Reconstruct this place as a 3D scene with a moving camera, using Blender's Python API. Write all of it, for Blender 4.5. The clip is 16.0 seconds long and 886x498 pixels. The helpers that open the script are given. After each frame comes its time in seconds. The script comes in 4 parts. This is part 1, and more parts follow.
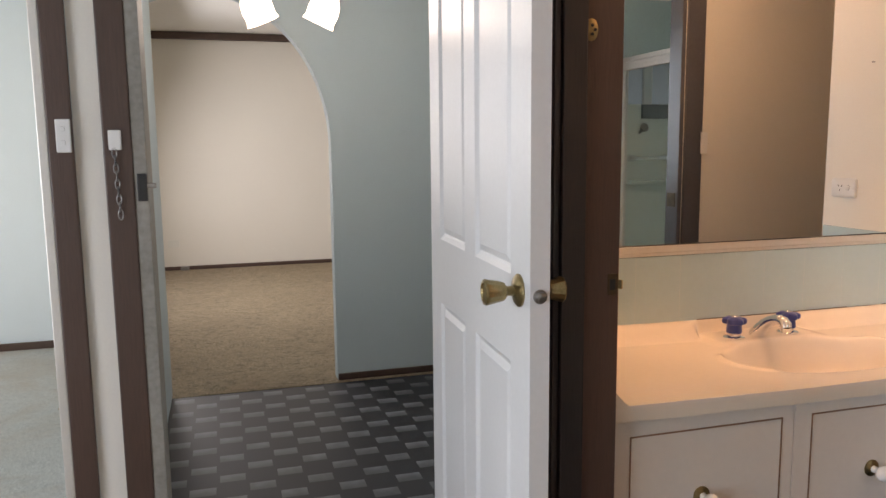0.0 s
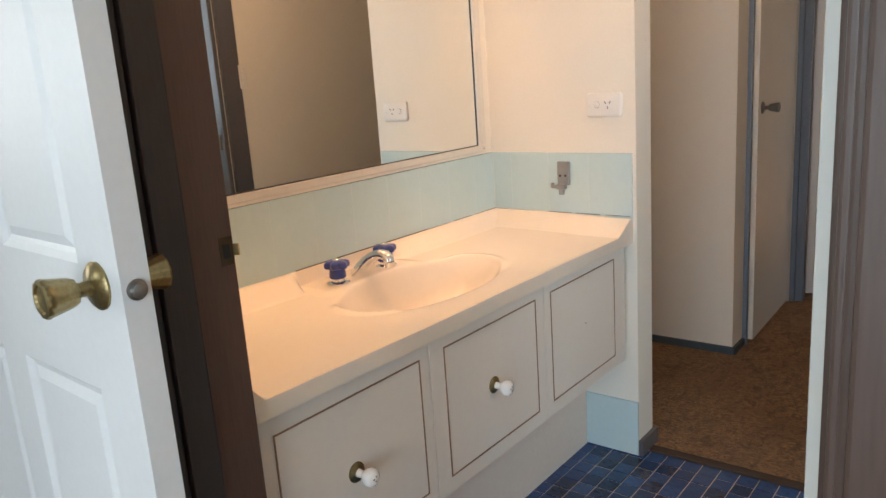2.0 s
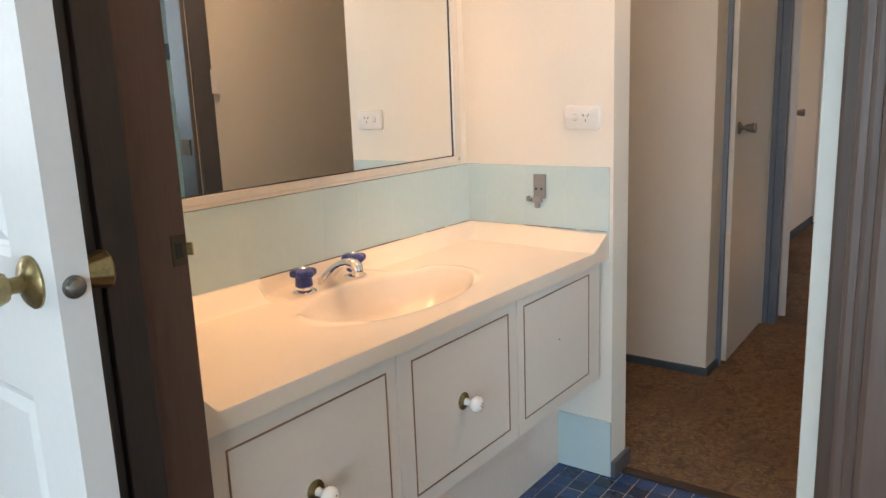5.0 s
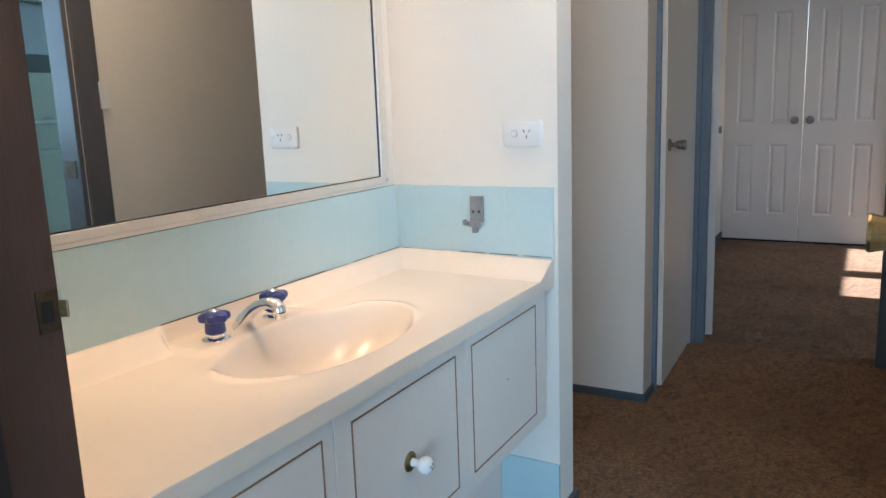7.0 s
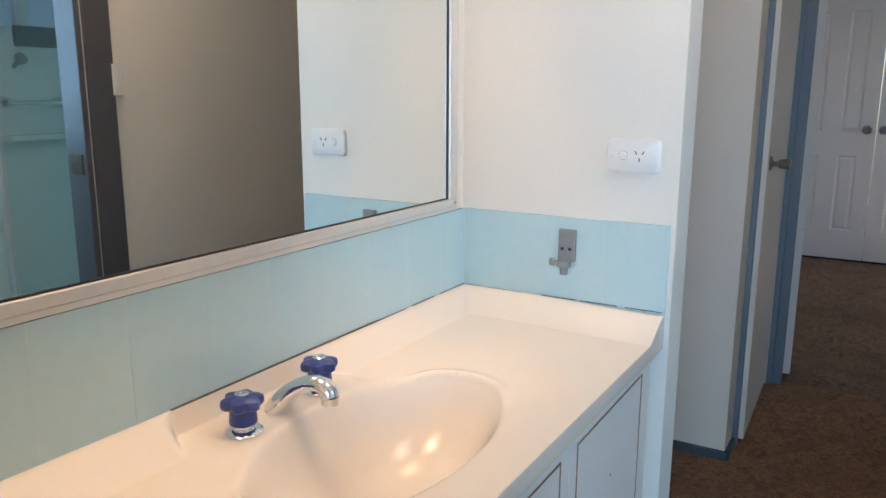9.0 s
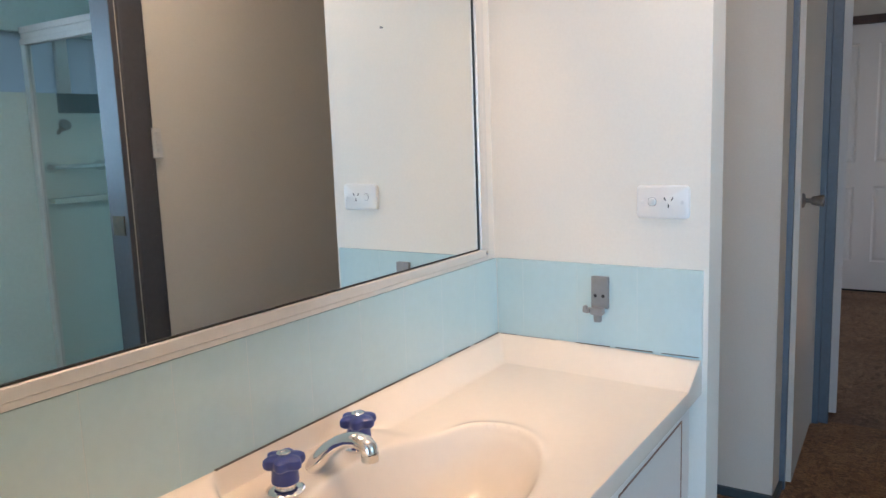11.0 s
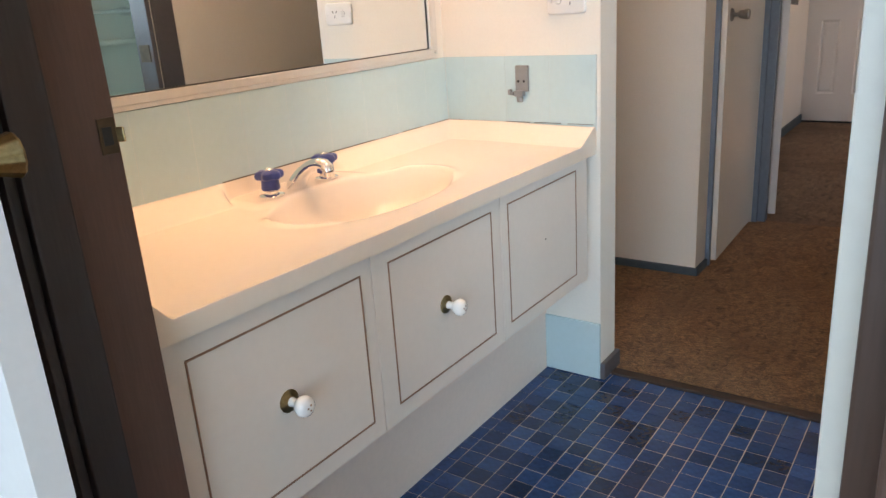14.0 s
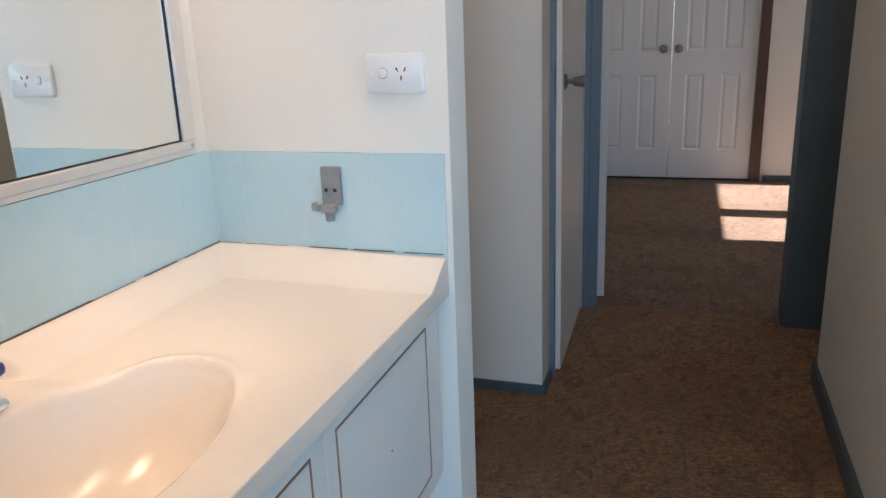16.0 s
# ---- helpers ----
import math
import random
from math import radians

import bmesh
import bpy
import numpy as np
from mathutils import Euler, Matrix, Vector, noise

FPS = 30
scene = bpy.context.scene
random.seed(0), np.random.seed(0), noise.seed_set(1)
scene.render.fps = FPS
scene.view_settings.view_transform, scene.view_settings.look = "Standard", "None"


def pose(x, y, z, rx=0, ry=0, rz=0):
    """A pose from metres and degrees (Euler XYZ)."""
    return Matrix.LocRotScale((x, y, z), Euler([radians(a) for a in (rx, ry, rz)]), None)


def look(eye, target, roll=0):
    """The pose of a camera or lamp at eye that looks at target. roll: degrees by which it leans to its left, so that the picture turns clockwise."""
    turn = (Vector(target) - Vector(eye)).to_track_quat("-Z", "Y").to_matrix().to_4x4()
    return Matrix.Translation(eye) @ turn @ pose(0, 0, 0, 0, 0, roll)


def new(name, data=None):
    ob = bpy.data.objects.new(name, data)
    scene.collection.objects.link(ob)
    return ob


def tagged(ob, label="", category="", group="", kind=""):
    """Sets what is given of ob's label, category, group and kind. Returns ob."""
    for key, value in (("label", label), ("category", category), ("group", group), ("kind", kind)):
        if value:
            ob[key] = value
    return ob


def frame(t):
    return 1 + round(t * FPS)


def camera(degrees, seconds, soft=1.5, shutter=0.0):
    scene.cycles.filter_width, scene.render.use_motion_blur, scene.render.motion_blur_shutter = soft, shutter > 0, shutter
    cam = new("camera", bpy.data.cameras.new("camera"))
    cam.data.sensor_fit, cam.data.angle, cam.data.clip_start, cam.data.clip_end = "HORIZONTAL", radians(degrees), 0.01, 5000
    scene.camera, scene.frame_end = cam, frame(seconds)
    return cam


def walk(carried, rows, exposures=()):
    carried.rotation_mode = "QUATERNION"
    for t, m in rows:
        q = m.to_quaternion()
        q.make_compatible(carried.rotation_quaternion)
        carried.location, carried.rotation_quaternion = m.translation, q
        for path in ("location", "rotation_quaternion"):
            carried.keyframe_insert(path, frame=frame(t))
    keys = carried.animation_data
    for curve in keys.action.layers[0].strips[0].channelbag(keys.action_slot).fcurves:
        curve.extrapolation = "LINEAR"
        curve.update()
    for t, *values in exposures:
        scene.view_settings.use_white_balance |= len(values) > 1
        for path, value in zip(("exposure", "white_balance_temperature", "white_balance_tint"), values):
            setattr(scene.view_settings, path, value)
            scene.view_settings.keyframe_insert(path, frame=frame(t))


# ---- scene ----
cam = camera(60.7, 16.0)
PATH = [
    (0, (0.066, -0.295, 1.336), (0.622, 1.607, 1.067), -0.6),
    (0.5, (0.057, -0.141, 1.317), (0.97, 1.61, 1.002), -1.3),
    (1, (0.037, -0.013, 1.312), (1.317, 1.478, 0.938), -2.9),
    (1.5, (0.074, 0.049, 1.294), (1.533, 1.349, 0.868), -3.1),
    (2, (0.152, 0.102, 1.294), (1.672, 1.321, 0.842), -4.0),
    (2.5, (0.192, 0.114, 1.276), (1.737, 1.284, 0.779), -4.0),
    (3, (0.179, 0.129, 1.259), (1.713, 1.308, 0.753), -3.0),
    (3.5, (0.18, 0.152, 1.258), (1.699, 1.363, 0.783), -2.0),
    (4, (0.19, 0.13, 1.272), (1.736, 1.319, 0.828), -2.0),
    (6.5, (0.265, 0.182, 1.242), (1.872, 1.315, 0.877), -2.3),
    (7, (0.362, 0.33, 1.247), (2.074, 1.296, 0.877), -2.1),
    (7.5, (0.45, 0.45, 1.266), (2.245, 1.24, 0.871), -1.4),
    (8, (0.528, 0.541, 1.267), (2.318, 1.323, 0.841), -0.7),
    (8.5, (0.629, 0.632, 1.265), (2.352, 1.55, 0.829), -0.1),
    (9, (0.675, 0.681, 1.301), (2.36, 1.679, 0.895), 0.2),
    (9.5, (0.683, 0.696, 1.332), (2.359, 1.73, 0.983), -0.9),
    (12, (0.568, 0.58, 1.305), (2.216, 1.675, 1.012), -2.3),
    (12.5, (0.445, 0.461, 1.266), (2.067, 1.565, 0.879), -1.5),
    (13, (0.385, 0.339, 1.228), (1.958, 1.483, 0.76), -2.0),
    (13.5, (0.314, 0.223, 1.194), (1.867, 1.349, 0.63), -2.9),
    (14, (0.298, 0.184, 1.188), (1.836, 1.299, 0.564), -3.9),
    (14.5, (0.333, 0.256, 1.18), (1.87, 1.37, 0.549), -3.6),
    (15, (0.509, 0.451, 1.189), (2.109, 1.473, 0.559), -3.2),
    (15.5, (0.704, 0.576, 1.215), (2.426, 1.385, 0.597), -2.8),
    (16, (0.985, 0.645, 1.24), (2.808, 1.251, 0.683), -2.2),
]
EXPOSURES = [(0.0, 2.0, 9700, 38), (0.5, 2.05, 9100, 31), (1.0, 2.18, 8900, 29), (2.0, 2.33, 8900, 28), (4.0, 2.42, 8700, 27), (6.3, 2.45, 8000, 24), (7.0, 2.46, 6250, 15), (8.0, 2.37, 5950, 14), (9.0, 2.36, 6000, 14), (9.7, 2.34, 6300, 18),
             (12.0, 2.38, 5800, 15), (12.4, 2.46, 5400, 9), (12.8, 2.5, 5400, 9), (13.5, 2.6, 7200, 20), (14.0, 2.66, 8000, 26), (14.6, 2.72, 8600, 27), (15.2, 2.5, 6400, 17), (16.0, 2.34, 6200, 17)]
walk(cam, [(t, look(eye, target, roll)) for t, eye, target, roll in PATH], EXPOSURES)

# ---- light ----
world = bpy.data.worlds.new("sky")
scene.world = world
world.use_nodes = True
wn = world.node_tree.nodes
sky = wn.new("ShaderNodeTexSky")
sky.sky_type, sky.sun_disc = "NISHITA", False
sky.sun_elevation, sky.sun_rotation = radians(41), radians(180)
world.node_tree.links.new(sky.outputs[0], wn["Background"].inputs[0])
wn["Background"].inputs[1].default_value = 0.05


def sun_lamp(strength, elevation):
    data = bpy.data.lights.new("sun", "SUN")
    data.energy, data.angle, data.color = strength, radians(0.6), (1, 0.98, 0.95)
    ob = new("sun", data)
    a = radians(elevation)
    ob.matrix_world = look((0, 0, 30), (0, math.cos(a), 30 - math.sin(a)))


def window_light(x, y, z, aim, w, h, watts, color):
    """Sky light that enters by one window, or fill at an added one."""
    data = bpy.data.lights.new("window_daylight", "AREA")
    data.shape, data.size, data.size_y, data.energy, data.color = "RECTANGLE", w, h, watts, color
    new("window_daylight", data).matrix_world = look((x, y, z), (x + aim[0], y + aim[1], z + aim[2]))


def down_light(x, y, z, watts, color, cone, soft):
    data = bpy.data.lights.new("downlight_bulb", "SPOT")
    data.energy, data.color, data.spot_size, data.spot_blend, data.shadow_soft_size = watts, color, radians(cone), soft, 0.10
    new("downlight_bulb", data).matrix_world = look((x, y, z), (x, y + 0.001, z - 1))


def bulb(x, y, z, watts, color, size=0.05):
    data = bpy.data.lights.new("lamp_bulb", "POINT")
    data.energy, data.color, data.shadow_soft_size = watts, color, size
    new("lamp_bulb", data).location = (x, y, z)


DAY = (0.42, 0.72, 1.0)
WARM = (1.0, 0.74, 0.51)
sun_lamp(5.0, 41)
window_light(-2.55, -0.5, 1.15, (1, 0, -0.05), 2.2, 1.5, 22, DAY)        # camera's room, west window
window_light(-3.15, 3.6, 1.5, (1, 0, -0.1), 1.6, 1.2, 11.5, (0.50, 0.80, 1.0))  # side room, west window
window_light(-0.68, 6.4, 1.5, (1, 0, -0.45), 1.9, 1.3, 18, (0.60, 0.83, 1.0))  # living room window
window_light(6.2, -1.85, 1.5, (0, 1, -0.1), 1.5, 1.2, 1.5, (0.48, 0.76, 1.0))  # bedroom, south window
window_light(1.65, -1.09, 1.55, (0.15, 1, -0.1), 0.85, 0.85, 3.6, (0.45, 0.74, 1.0))  # shower room, fill light at an added, unseen frosted window
for lx in (1.02, 1.58, 2.137):
    down_light(lx, 1.53, 2.08, 4.2, (1.0, 0.68, 0.41), 43, 0.12)
bulb(1.9, 0.72, 2.28, 3.8, WARM, 0.14)                                 # added fill lamp, unseen, brightens bathroom and threshold
for lx in (0.245, 0.517):
    bulb(lx, 3.0, 1.91, 1.2, (0.72, 0.92, 1.0), 0.06)

# ---- materials ----


def nodes_of(m):
    m.use_nodes = True
    return m.node_tree.nodes, m.node_tree.links, m.node_tree.nodes["Principled BSDF"]


def surface(name, base, rough=0.5, metal=0.0, vary=0.06, scale=3.0, fine=60.0, bump=0.05, coat=0.0, rough_vary=0.08, stretch=(1, 1, 1), object_vary=0.0):
    """A surface whose colour and gloss vary at two scales, with fine relief."""
    m = bpy.data.materials.new(name)
    n, l, b = nodes_of(m)
    co, mp = n.new("ShaderNodeTexCoord"), n.new("ShaderNodeMapping")
    mp.inputs["Scale"].default_value = stretch
    l.new(co.outputs["Object"], mp.inputs[0])
    big, small = n.new("ShaderNodeTexNoise"), n.new("ShaderNodeTexNoise")
    for t, sc, det in ((big, scale, 4), (small, fine, 6)):
        t.inputs["Scale"].default_value, t.inputs["Detail"].default_value = sc, det
        l.new(mp.outputs[0], t.inputs["Vector"])
    add = n.new("ShaderNodeMath")
    add.operation = "ADD"
    l.new(big.outputs[0], add.inputs[0])
    l.new(small.outputs[0], add.inputs[1])
    rng = n.new("ShaderNodeMapRange")
    rng.inputs[1].default_value, rng.inputs[2].default_value = 0.6, 1.4
    rng.inputs[3].default_value, rng.inputs[4].default_value = 1 - vary, 1 + vary
    l.new(add.outputs[0], rng.inputs[0])
    out = rng.outputs[0]
    if object_vary:
        info, r2, mul = n.new("ShaderNodeObjectInfo"), n.new("ShaderNodeMapRange"), n.new("ShaderNodeMath")
        r2.inputs[3].default_value, r2.inputs[4].default_value = 1 - object_vary, 1 + object_vary
        mul.operation = "MULTIPLY"
        l.new(info.outputs["Random"], r2.inputs[0])
        l.new(r2.outputs[0], mul.inputs[0])
        l.new(out, mul.inputs[1])
        out = mul.outputs[0]
    mix = n.new("ShaderNodeVectorMath")
    mix.operation = "SCALE"
    mix.inputs[0].default_value = base
    l.new(out, mix.inputs["Scale"])
    l.new(mix.outputs[0], b.inputs["Base Color"])
    rr = n.new("ShaderNodeMapRange")
    rr.inputs[3].default_value, rr.inputs[4].default_value = max(0.02, rough - rough_vary), min(1, rough + rough_vary)
    l.new(big.outputs[0], rr.inputs[0])
    l.new(rr.outputs[0], b.inputs["Roughness"])
    b.inputs["Metallic"].default_value = metal
    b.inputs["Coat Weight"].default_value = coat
    if bump:
        bm = n.new("ShaderNodeBump")
        bm.inputs["Strength"].default_value, bm.inputs["Distance"].default_value = bump, 0.004
        l.new(small.outputs[0], bm.inputs["Height"])
        l.new(bm.outputs[0], b.inputs["Normal"])
    return m


def carpet_surface(name, dark, light, worn, pile=1.0, matted=0.62):
    """Worn shag pile: curly tufts, trodden lanes, dark matted patches."""
    m = bpy.data.materials.new(name)
    n, l, b = nodes_of(m)
    co = n.new("ShaderNodeTexCoord")

    def noise_at(scale, detail, rough, twist, stretch=(1, 1, 1)):
        mp, t = n.new("ShaderNodeMapping"), n.new("ShaderNodeTexNoise")
        mp.inputs["Scale"].default_value = stretch
        mp.inputs["Rotation"].default_value = (0, 0, 0.5)
        t.inputs["Scale"].default_value, t.inputs["Detail"].default_value, t.inputs["Roughness"].default_value, t.inputs["Distortion"].default_value = scale, detail, rough, twist
        l.new(co.outputs["Object"], mp.inputs[0])
        l.new(mp.outputs[0], t.inputs["Vector"])
        return t
    curl = noise_at(62, 6, 0.78, 1.4, (2.2, 0.8, 1))
    clump = noise_at(10, 7, 0.72, 1.8, (1, 1.5, 1))
    patch = noise_at(1.7, 6, 0.68, 0.6)
    ramp = n.new("ShaderNodeValToRGB")
    ramp.color_ramp.elements[0].color, ramp.color_ramp.elements[1].color = (*dark, 1), (*light, 1)
    ramp.color_ramp.elements[0].position, ramp.color_ramp.elements[1].position = 0.38, 0.63
    l.new(curl.outputs[0], ramp.inputs[0])
    worn_mix, shade_mix = n.new("ShaderNodeMix"), n.new("ShaderNodeMix")
    for mx in (worn_mix, shade_mix):
        mx.data_type = "RGBA"
    worn_mix.inputs[7].default_value = (*worn, 1)
    r1, r2 = n.new("ShaderNodeMapRange"), n.new("ShaderNodeMapRange")
    r1.inputs[1].default_value, r1.inputs[2].default_value, r1.inputs[4].default_value = 0.45, 0.70, 0.75
    r2.inputs[1].default_value, r2.inputs[2].default_value, r2.inputs[4].default_value = 0.50, 0.66, matted
    l.new(patch.outputs[0], r1.inputs[0])
    l.new(clump.outputs[0], r2.inputs[0])
    l.new(r1.outputs[0], worn_mix.inputs[0])
    l.new(ramp.outputs[0], worn_mix.inputs[6])
    shade_mix.inputs[7].default_value = (*[c * 0.45 for c in dark], 1)
    l.new(r2.outputs[0], shade_mix.inputs[0])
    l.new(worn_mix.outputs[2], shade_mix.inputs[6])
    l.new(shade_mix.outputs[2], b.inputs["Base Color"])
    b.inputs["Roughness"].default_value = 0.95
    b.inputs["Sheen Weight"].default_value = 0.1
    add = n.new("ShaderNodeMath")
    add.operation = "ADD"
    l.new(curl.outputs[0], add.inputs[0])
    l.new(clump.outputs[0], add.inputs[1])
    bp = n.new("ShaderNodeBump")
    bp.inputs["Strength"].default_value, bp.inputs["Distance"].default_value = pile, 0.05
    l.new(add.outputs[0], bp.inputs["Height"])
    l.new(bp.outputs[0], b.inputs["Normal"])
    return m


def vinyl_surface(name):
    """Dark sheet vinyl printed with staggered pale blocks."""
    m = bpy.data.materials.new(name)
    n, l, b = nodes_of(m)
    co, sep = n.new("ShaderNodeTexCoord"), n.new("ShaderNodeSeparateXYZ")
    l.new(co.outputs["Object"], sep.inputs[0])

    def mathn(op, a, c):
        k = n.new("ShaderNodeMath")
        k.operation = op
        for i, v in enumerate((a, c)):
            if isinstance(v, (int, float)):
                k.inputs[i].default_value = v
            else:
                l.new(v, k.inputs[i])
        return k.outputs[0]
    u, v = mathn("DIVIDE", sep.outputs[0], 0.115), mathn("DIVIDE", sep.outputs[1], 0.105)
    cell = mathn("ADD", mathn("FLOOR", u, 0), mathn("FLOOR", v, 0))
    even = mathn("LESS_THAN", mathn("MODULO", mathn("ADD", cell, 1000), 2), 0.5)
    fu, fv = mathn("FRACT", u, 0), mathn("FRACT", v, 0)
    inu = mathn("MULTIPLY", mathn("GREATER_THAN", fu, 0.06), mathn("LESS_THAN", fu, 0.94))
    inv = mathn("MULTIPLY", mathn("GREATER_THAN", fv, 0.1), mathn("LESS_THAN", fv, 0.75))
    block = mathn("MULTIPLY", even, mathn("MULTIPLY", inu, inv))
    nz = n.new("ShaderNodeTexNoise")
    nz.inputs["Scale"].default_value = 14
    l.new(co.outputs["Object"], nz.inputs["Vector"])
    fac = mathn("MULTIPLY", block, mathn("MULTIPLY", mathn("ADD", nz.outputs[0], 0.25), mathn("ADD", fv, 0.35)))
    mix = n.new("ShaderNodeMix")
    mix.data_type = "RGBA"
    mix.inputs[6].default_value, mix.inputs[7].default_value = (0.022, 0.025, 0.032, 1), (0.19, 0.21, 0.235, 1)
    l.new(fac, mix.inputs[0])
    l.new(mix.outputs[2], b.inputs["Base Color"])
    b.inputs["Roughness"].default_value = 0.5
    return m


def plain(name, base, rough, metal=0.0, transmission=0.0, emit=0.0, ior=1.45):
    m = bpy.data.materials.new(name)
    n, l, b = nodes_of(m)
    b.inputs["Base Color"].default_value = (*base, 1)
    b.inputs["Roughness"].default_value, b.inputs["Metallic"].default_value = rough, metal
    b.inputs["Transmission Weight"].default_value, b.inputs["IOR"].default_value = transmission, ior
    if emit:
        b.inputs["Emission Color"].default_value, b.inputs["Emission Strength"].default_value = (*base, 1), emit
    return m


WALL = surface("cream_white_wall_paint", (0.75, 0.71, 0.64), 0.62, vary=0.03, scale=1.5, fine=140, bump=0.06)
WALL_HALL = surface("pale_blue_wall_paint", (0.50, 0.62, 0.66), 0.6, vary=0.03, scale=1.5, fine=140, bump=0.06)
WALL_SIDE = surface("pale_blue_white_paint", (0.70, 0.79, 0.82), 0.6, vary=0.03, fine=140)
CEIL = surface("white_ceiling_paint", (0.8, 0.8, 0.78), 0.8, vary=0.03)
DOOR_WHITE = surface("white_gloss_door_paint", (0.71, 0.72, 0.72), 0.36, vary=0.03, scale=4, fine=90, bump=0.04)
# Cream paint with the hall jamb's shade put into its colour.
JAMB_SHADED = surface("shaded_cream_paint", (0.27, 0.25, 0.22), 0.55, vary=0.3, scale=5, fine=60, bump=0.1)
DOOR_CREAM = surface("cream_door_paint", (0.72, 0.70, 0.64), 0.4, vary=0.04, scale=3)
BROWN = surface("dark_brown_stained_timber", (0.084, 0.045, 0.034), 0.44, vary=0.20, scale=3, fine=40, bump=0.12, stretch=(6, 6, 0.5))
# Darker copy of the brown timber, with the open door's shadow in its colour.
BROWN_SHADED = surface("shaded_brown_timber", (0.030, 0.025, 0.027), 0.46, vary=0.25, scale=3, fine=40, bump=0.1, stretch=(6, 6, 0.5))
BLUEGREY = surface("blue_grey_gloss_paint", (0.13, 0.18, 0.24), 0.4, vary=0.12, scale=6, bump=0.06)
FRAME_GREY = surface("dark_grey_gloss_paint", (0.088, 0.088, 0.10), 0.4, vary=0.12, scale=6, bump=0.06)
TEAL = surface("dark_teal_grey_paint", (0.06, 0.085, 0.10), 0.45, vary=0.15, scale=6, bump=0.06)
CARPET = carpet_surface("brown_shag_carpet", (0.20, 0.090, 0.042), (0.92, 0.52, 0.25), (0.36, 0.175, 0.085))
CARPET_BED = carpet_surface("grey_brown_shag_carpet", (0.18, 0.092, 0.050), (0.80, 0.50, 0.29), (0.27, 0.145, 0.08))
CARPET_TAN = carpet_surface("tan_shag_carpet", (0.36, 0.23, 0.12), (0.94, 0.76, 0.53), (0.56, 0.41, 0.26))
CARPET_GREY = carpet_surface("pale_grey_carpet", (0.46, 0.46, 0.43), (0.72, 0.72, 0.67), (0.52, 0.43, 0.34), 0.6, 0.2)
VINYL = vinyl_surface("dark_block_print_vinyl")
TILE_BLUE = surface("navy_glazed_mosaic", (0.012, 0.047, 0.132), 0.17, vary=0.45, scale=16, fine=80, bump=0.04, coat=0.05, object_vary=0.5)
GROUT = surface("sandy_grout", (0.44, 0.39, 0.33), 0.9, vary=0.2, fine=200, bump=0.2)
GROUT_PALE = surface("pale_grout", (0.60, 0.66, 0.65), 0.8, vary=0.12, fine=200, bump=0.1)
TILE_PALE = surface("pale_blue_glazed_tile", (0.47, 0.63, 0.655), 0.14, vary=0.03, scale=8, bump=0.02, coat=0.3)
SHOWER_TILE = surface("pale_green_shower_tile", (0.58, 0.67, 0.62), 0.2, vary=0.05, scale=5)
LAMINATE = surface("cream_laminate", (0.74, 0.68, 0.62), 0.34, vary=0.03, scale=5, bump=0.02)
KICK = surface("pink_cream_paint", (0.80, 0.65, 0.56), 0.5, vary=0.05, scale=4)
INLAY = surface("brown_inlay_line", (0.28, 0.15, 0.09), 0.5, vary=0.3, fine=120)
MARBLE = surface("cream_cast_marble", (0.79, 0.70, 0.60), 0.21, vary=0.02, scale=4, bump=0.0, coat=0.04, rough_vary=0.02)
CHROME = surface("chrome", (0.82, 0.82, 0.83), 0.08, 1.0, vary=0.02, bump=0.0, rough_vary=0.04)
BRASS = surface("aged_brass", (0.33, 0.245, 0.125), 0.33, 1.0, vary=0.3, scale=40, fine=220, bump=0.03)
TARNISH = surface("tarnished_brass", (0.10, 0.07, 0.045), 0.45, 0.8, vary=0.3, scale=40)
PEWTER = surface("dull_grey_metal", (0.30, 0.29, 0.28), 0.35, 1.0, vary=0.15, scale=30)
ALU = surface("cream_anodised_aluminium", (0.70, 0.67, 0.62), 0.35, 0.35, vary=0.05, scale=10)
DARK = surface("black_edge", (0.015, 0.015, 0.015), 0.5, vary=0.2)
BLUE_PLASTIC = surface("dark_blue_plastic", (0.032, 0.055, 0.24), 0.36, vary=0.1, scale=30, bump=0.0, coat=0.05)
PORCELAIN = surface("white_porcelain", (0.82, 0.81, 0.79), 0.12, vary=0.02, bump=0.0, coat=0.4)
GREY_PLASTIC = surface("grey_plastic", (0.24, 0.24, 0.24), 0.5, vary=0.08, scale=30)
WHITE_PLASTIC = surface("white_plastic", (0.74, 0.73, 0.71), 0.3, vary=0.02, bump=0.0)
CAULK = surface("grimy_caulk", (0.10, 0.085, 0.07), 0.8, vary=0.5, scale=40, fine=200, bump=0.2)
STRIP = surface("brown_threshold_strip", (0.045, 0.028, 0.02), 0.5, vary=0.25, scale=20)
PELMET = surface("pale_pink_timber_rail", (0.62, 0.50, 0.44), 0.5, vary=0.08, scale=6)
MIRROR = plain("mirror_silver", (0.86, 0.88, 0.86), 0.012, 1.0)
GLASS = plain("tinted_shower_glass", (0.93, 0.98, 0.97), 0.03, 0, 1.0)
GLOBE = plain("lit_frosted_glass", (1.0, 0.95, 0.88), 0.4, 0, 0, 1.2)
BULB_FACE = plain("lit_downlight_lens", (1.0, 0.75, 0.5), 0.4, 0, 0, 0.8)
PANE = bpy.data.materials.new("frosted_blue_pane")
pn, pl, pb = nodes_of(PANE)
trans = pn.new("ShaderNodeBsdfTranslucent")
trans.inputs[0].default_value = (0.38, 0.48, 0.54, 1)
pl.new(trans.outputs[0], pn["Material Output"].inputs[0])

# ---- builders ----
ORIGIN = {}


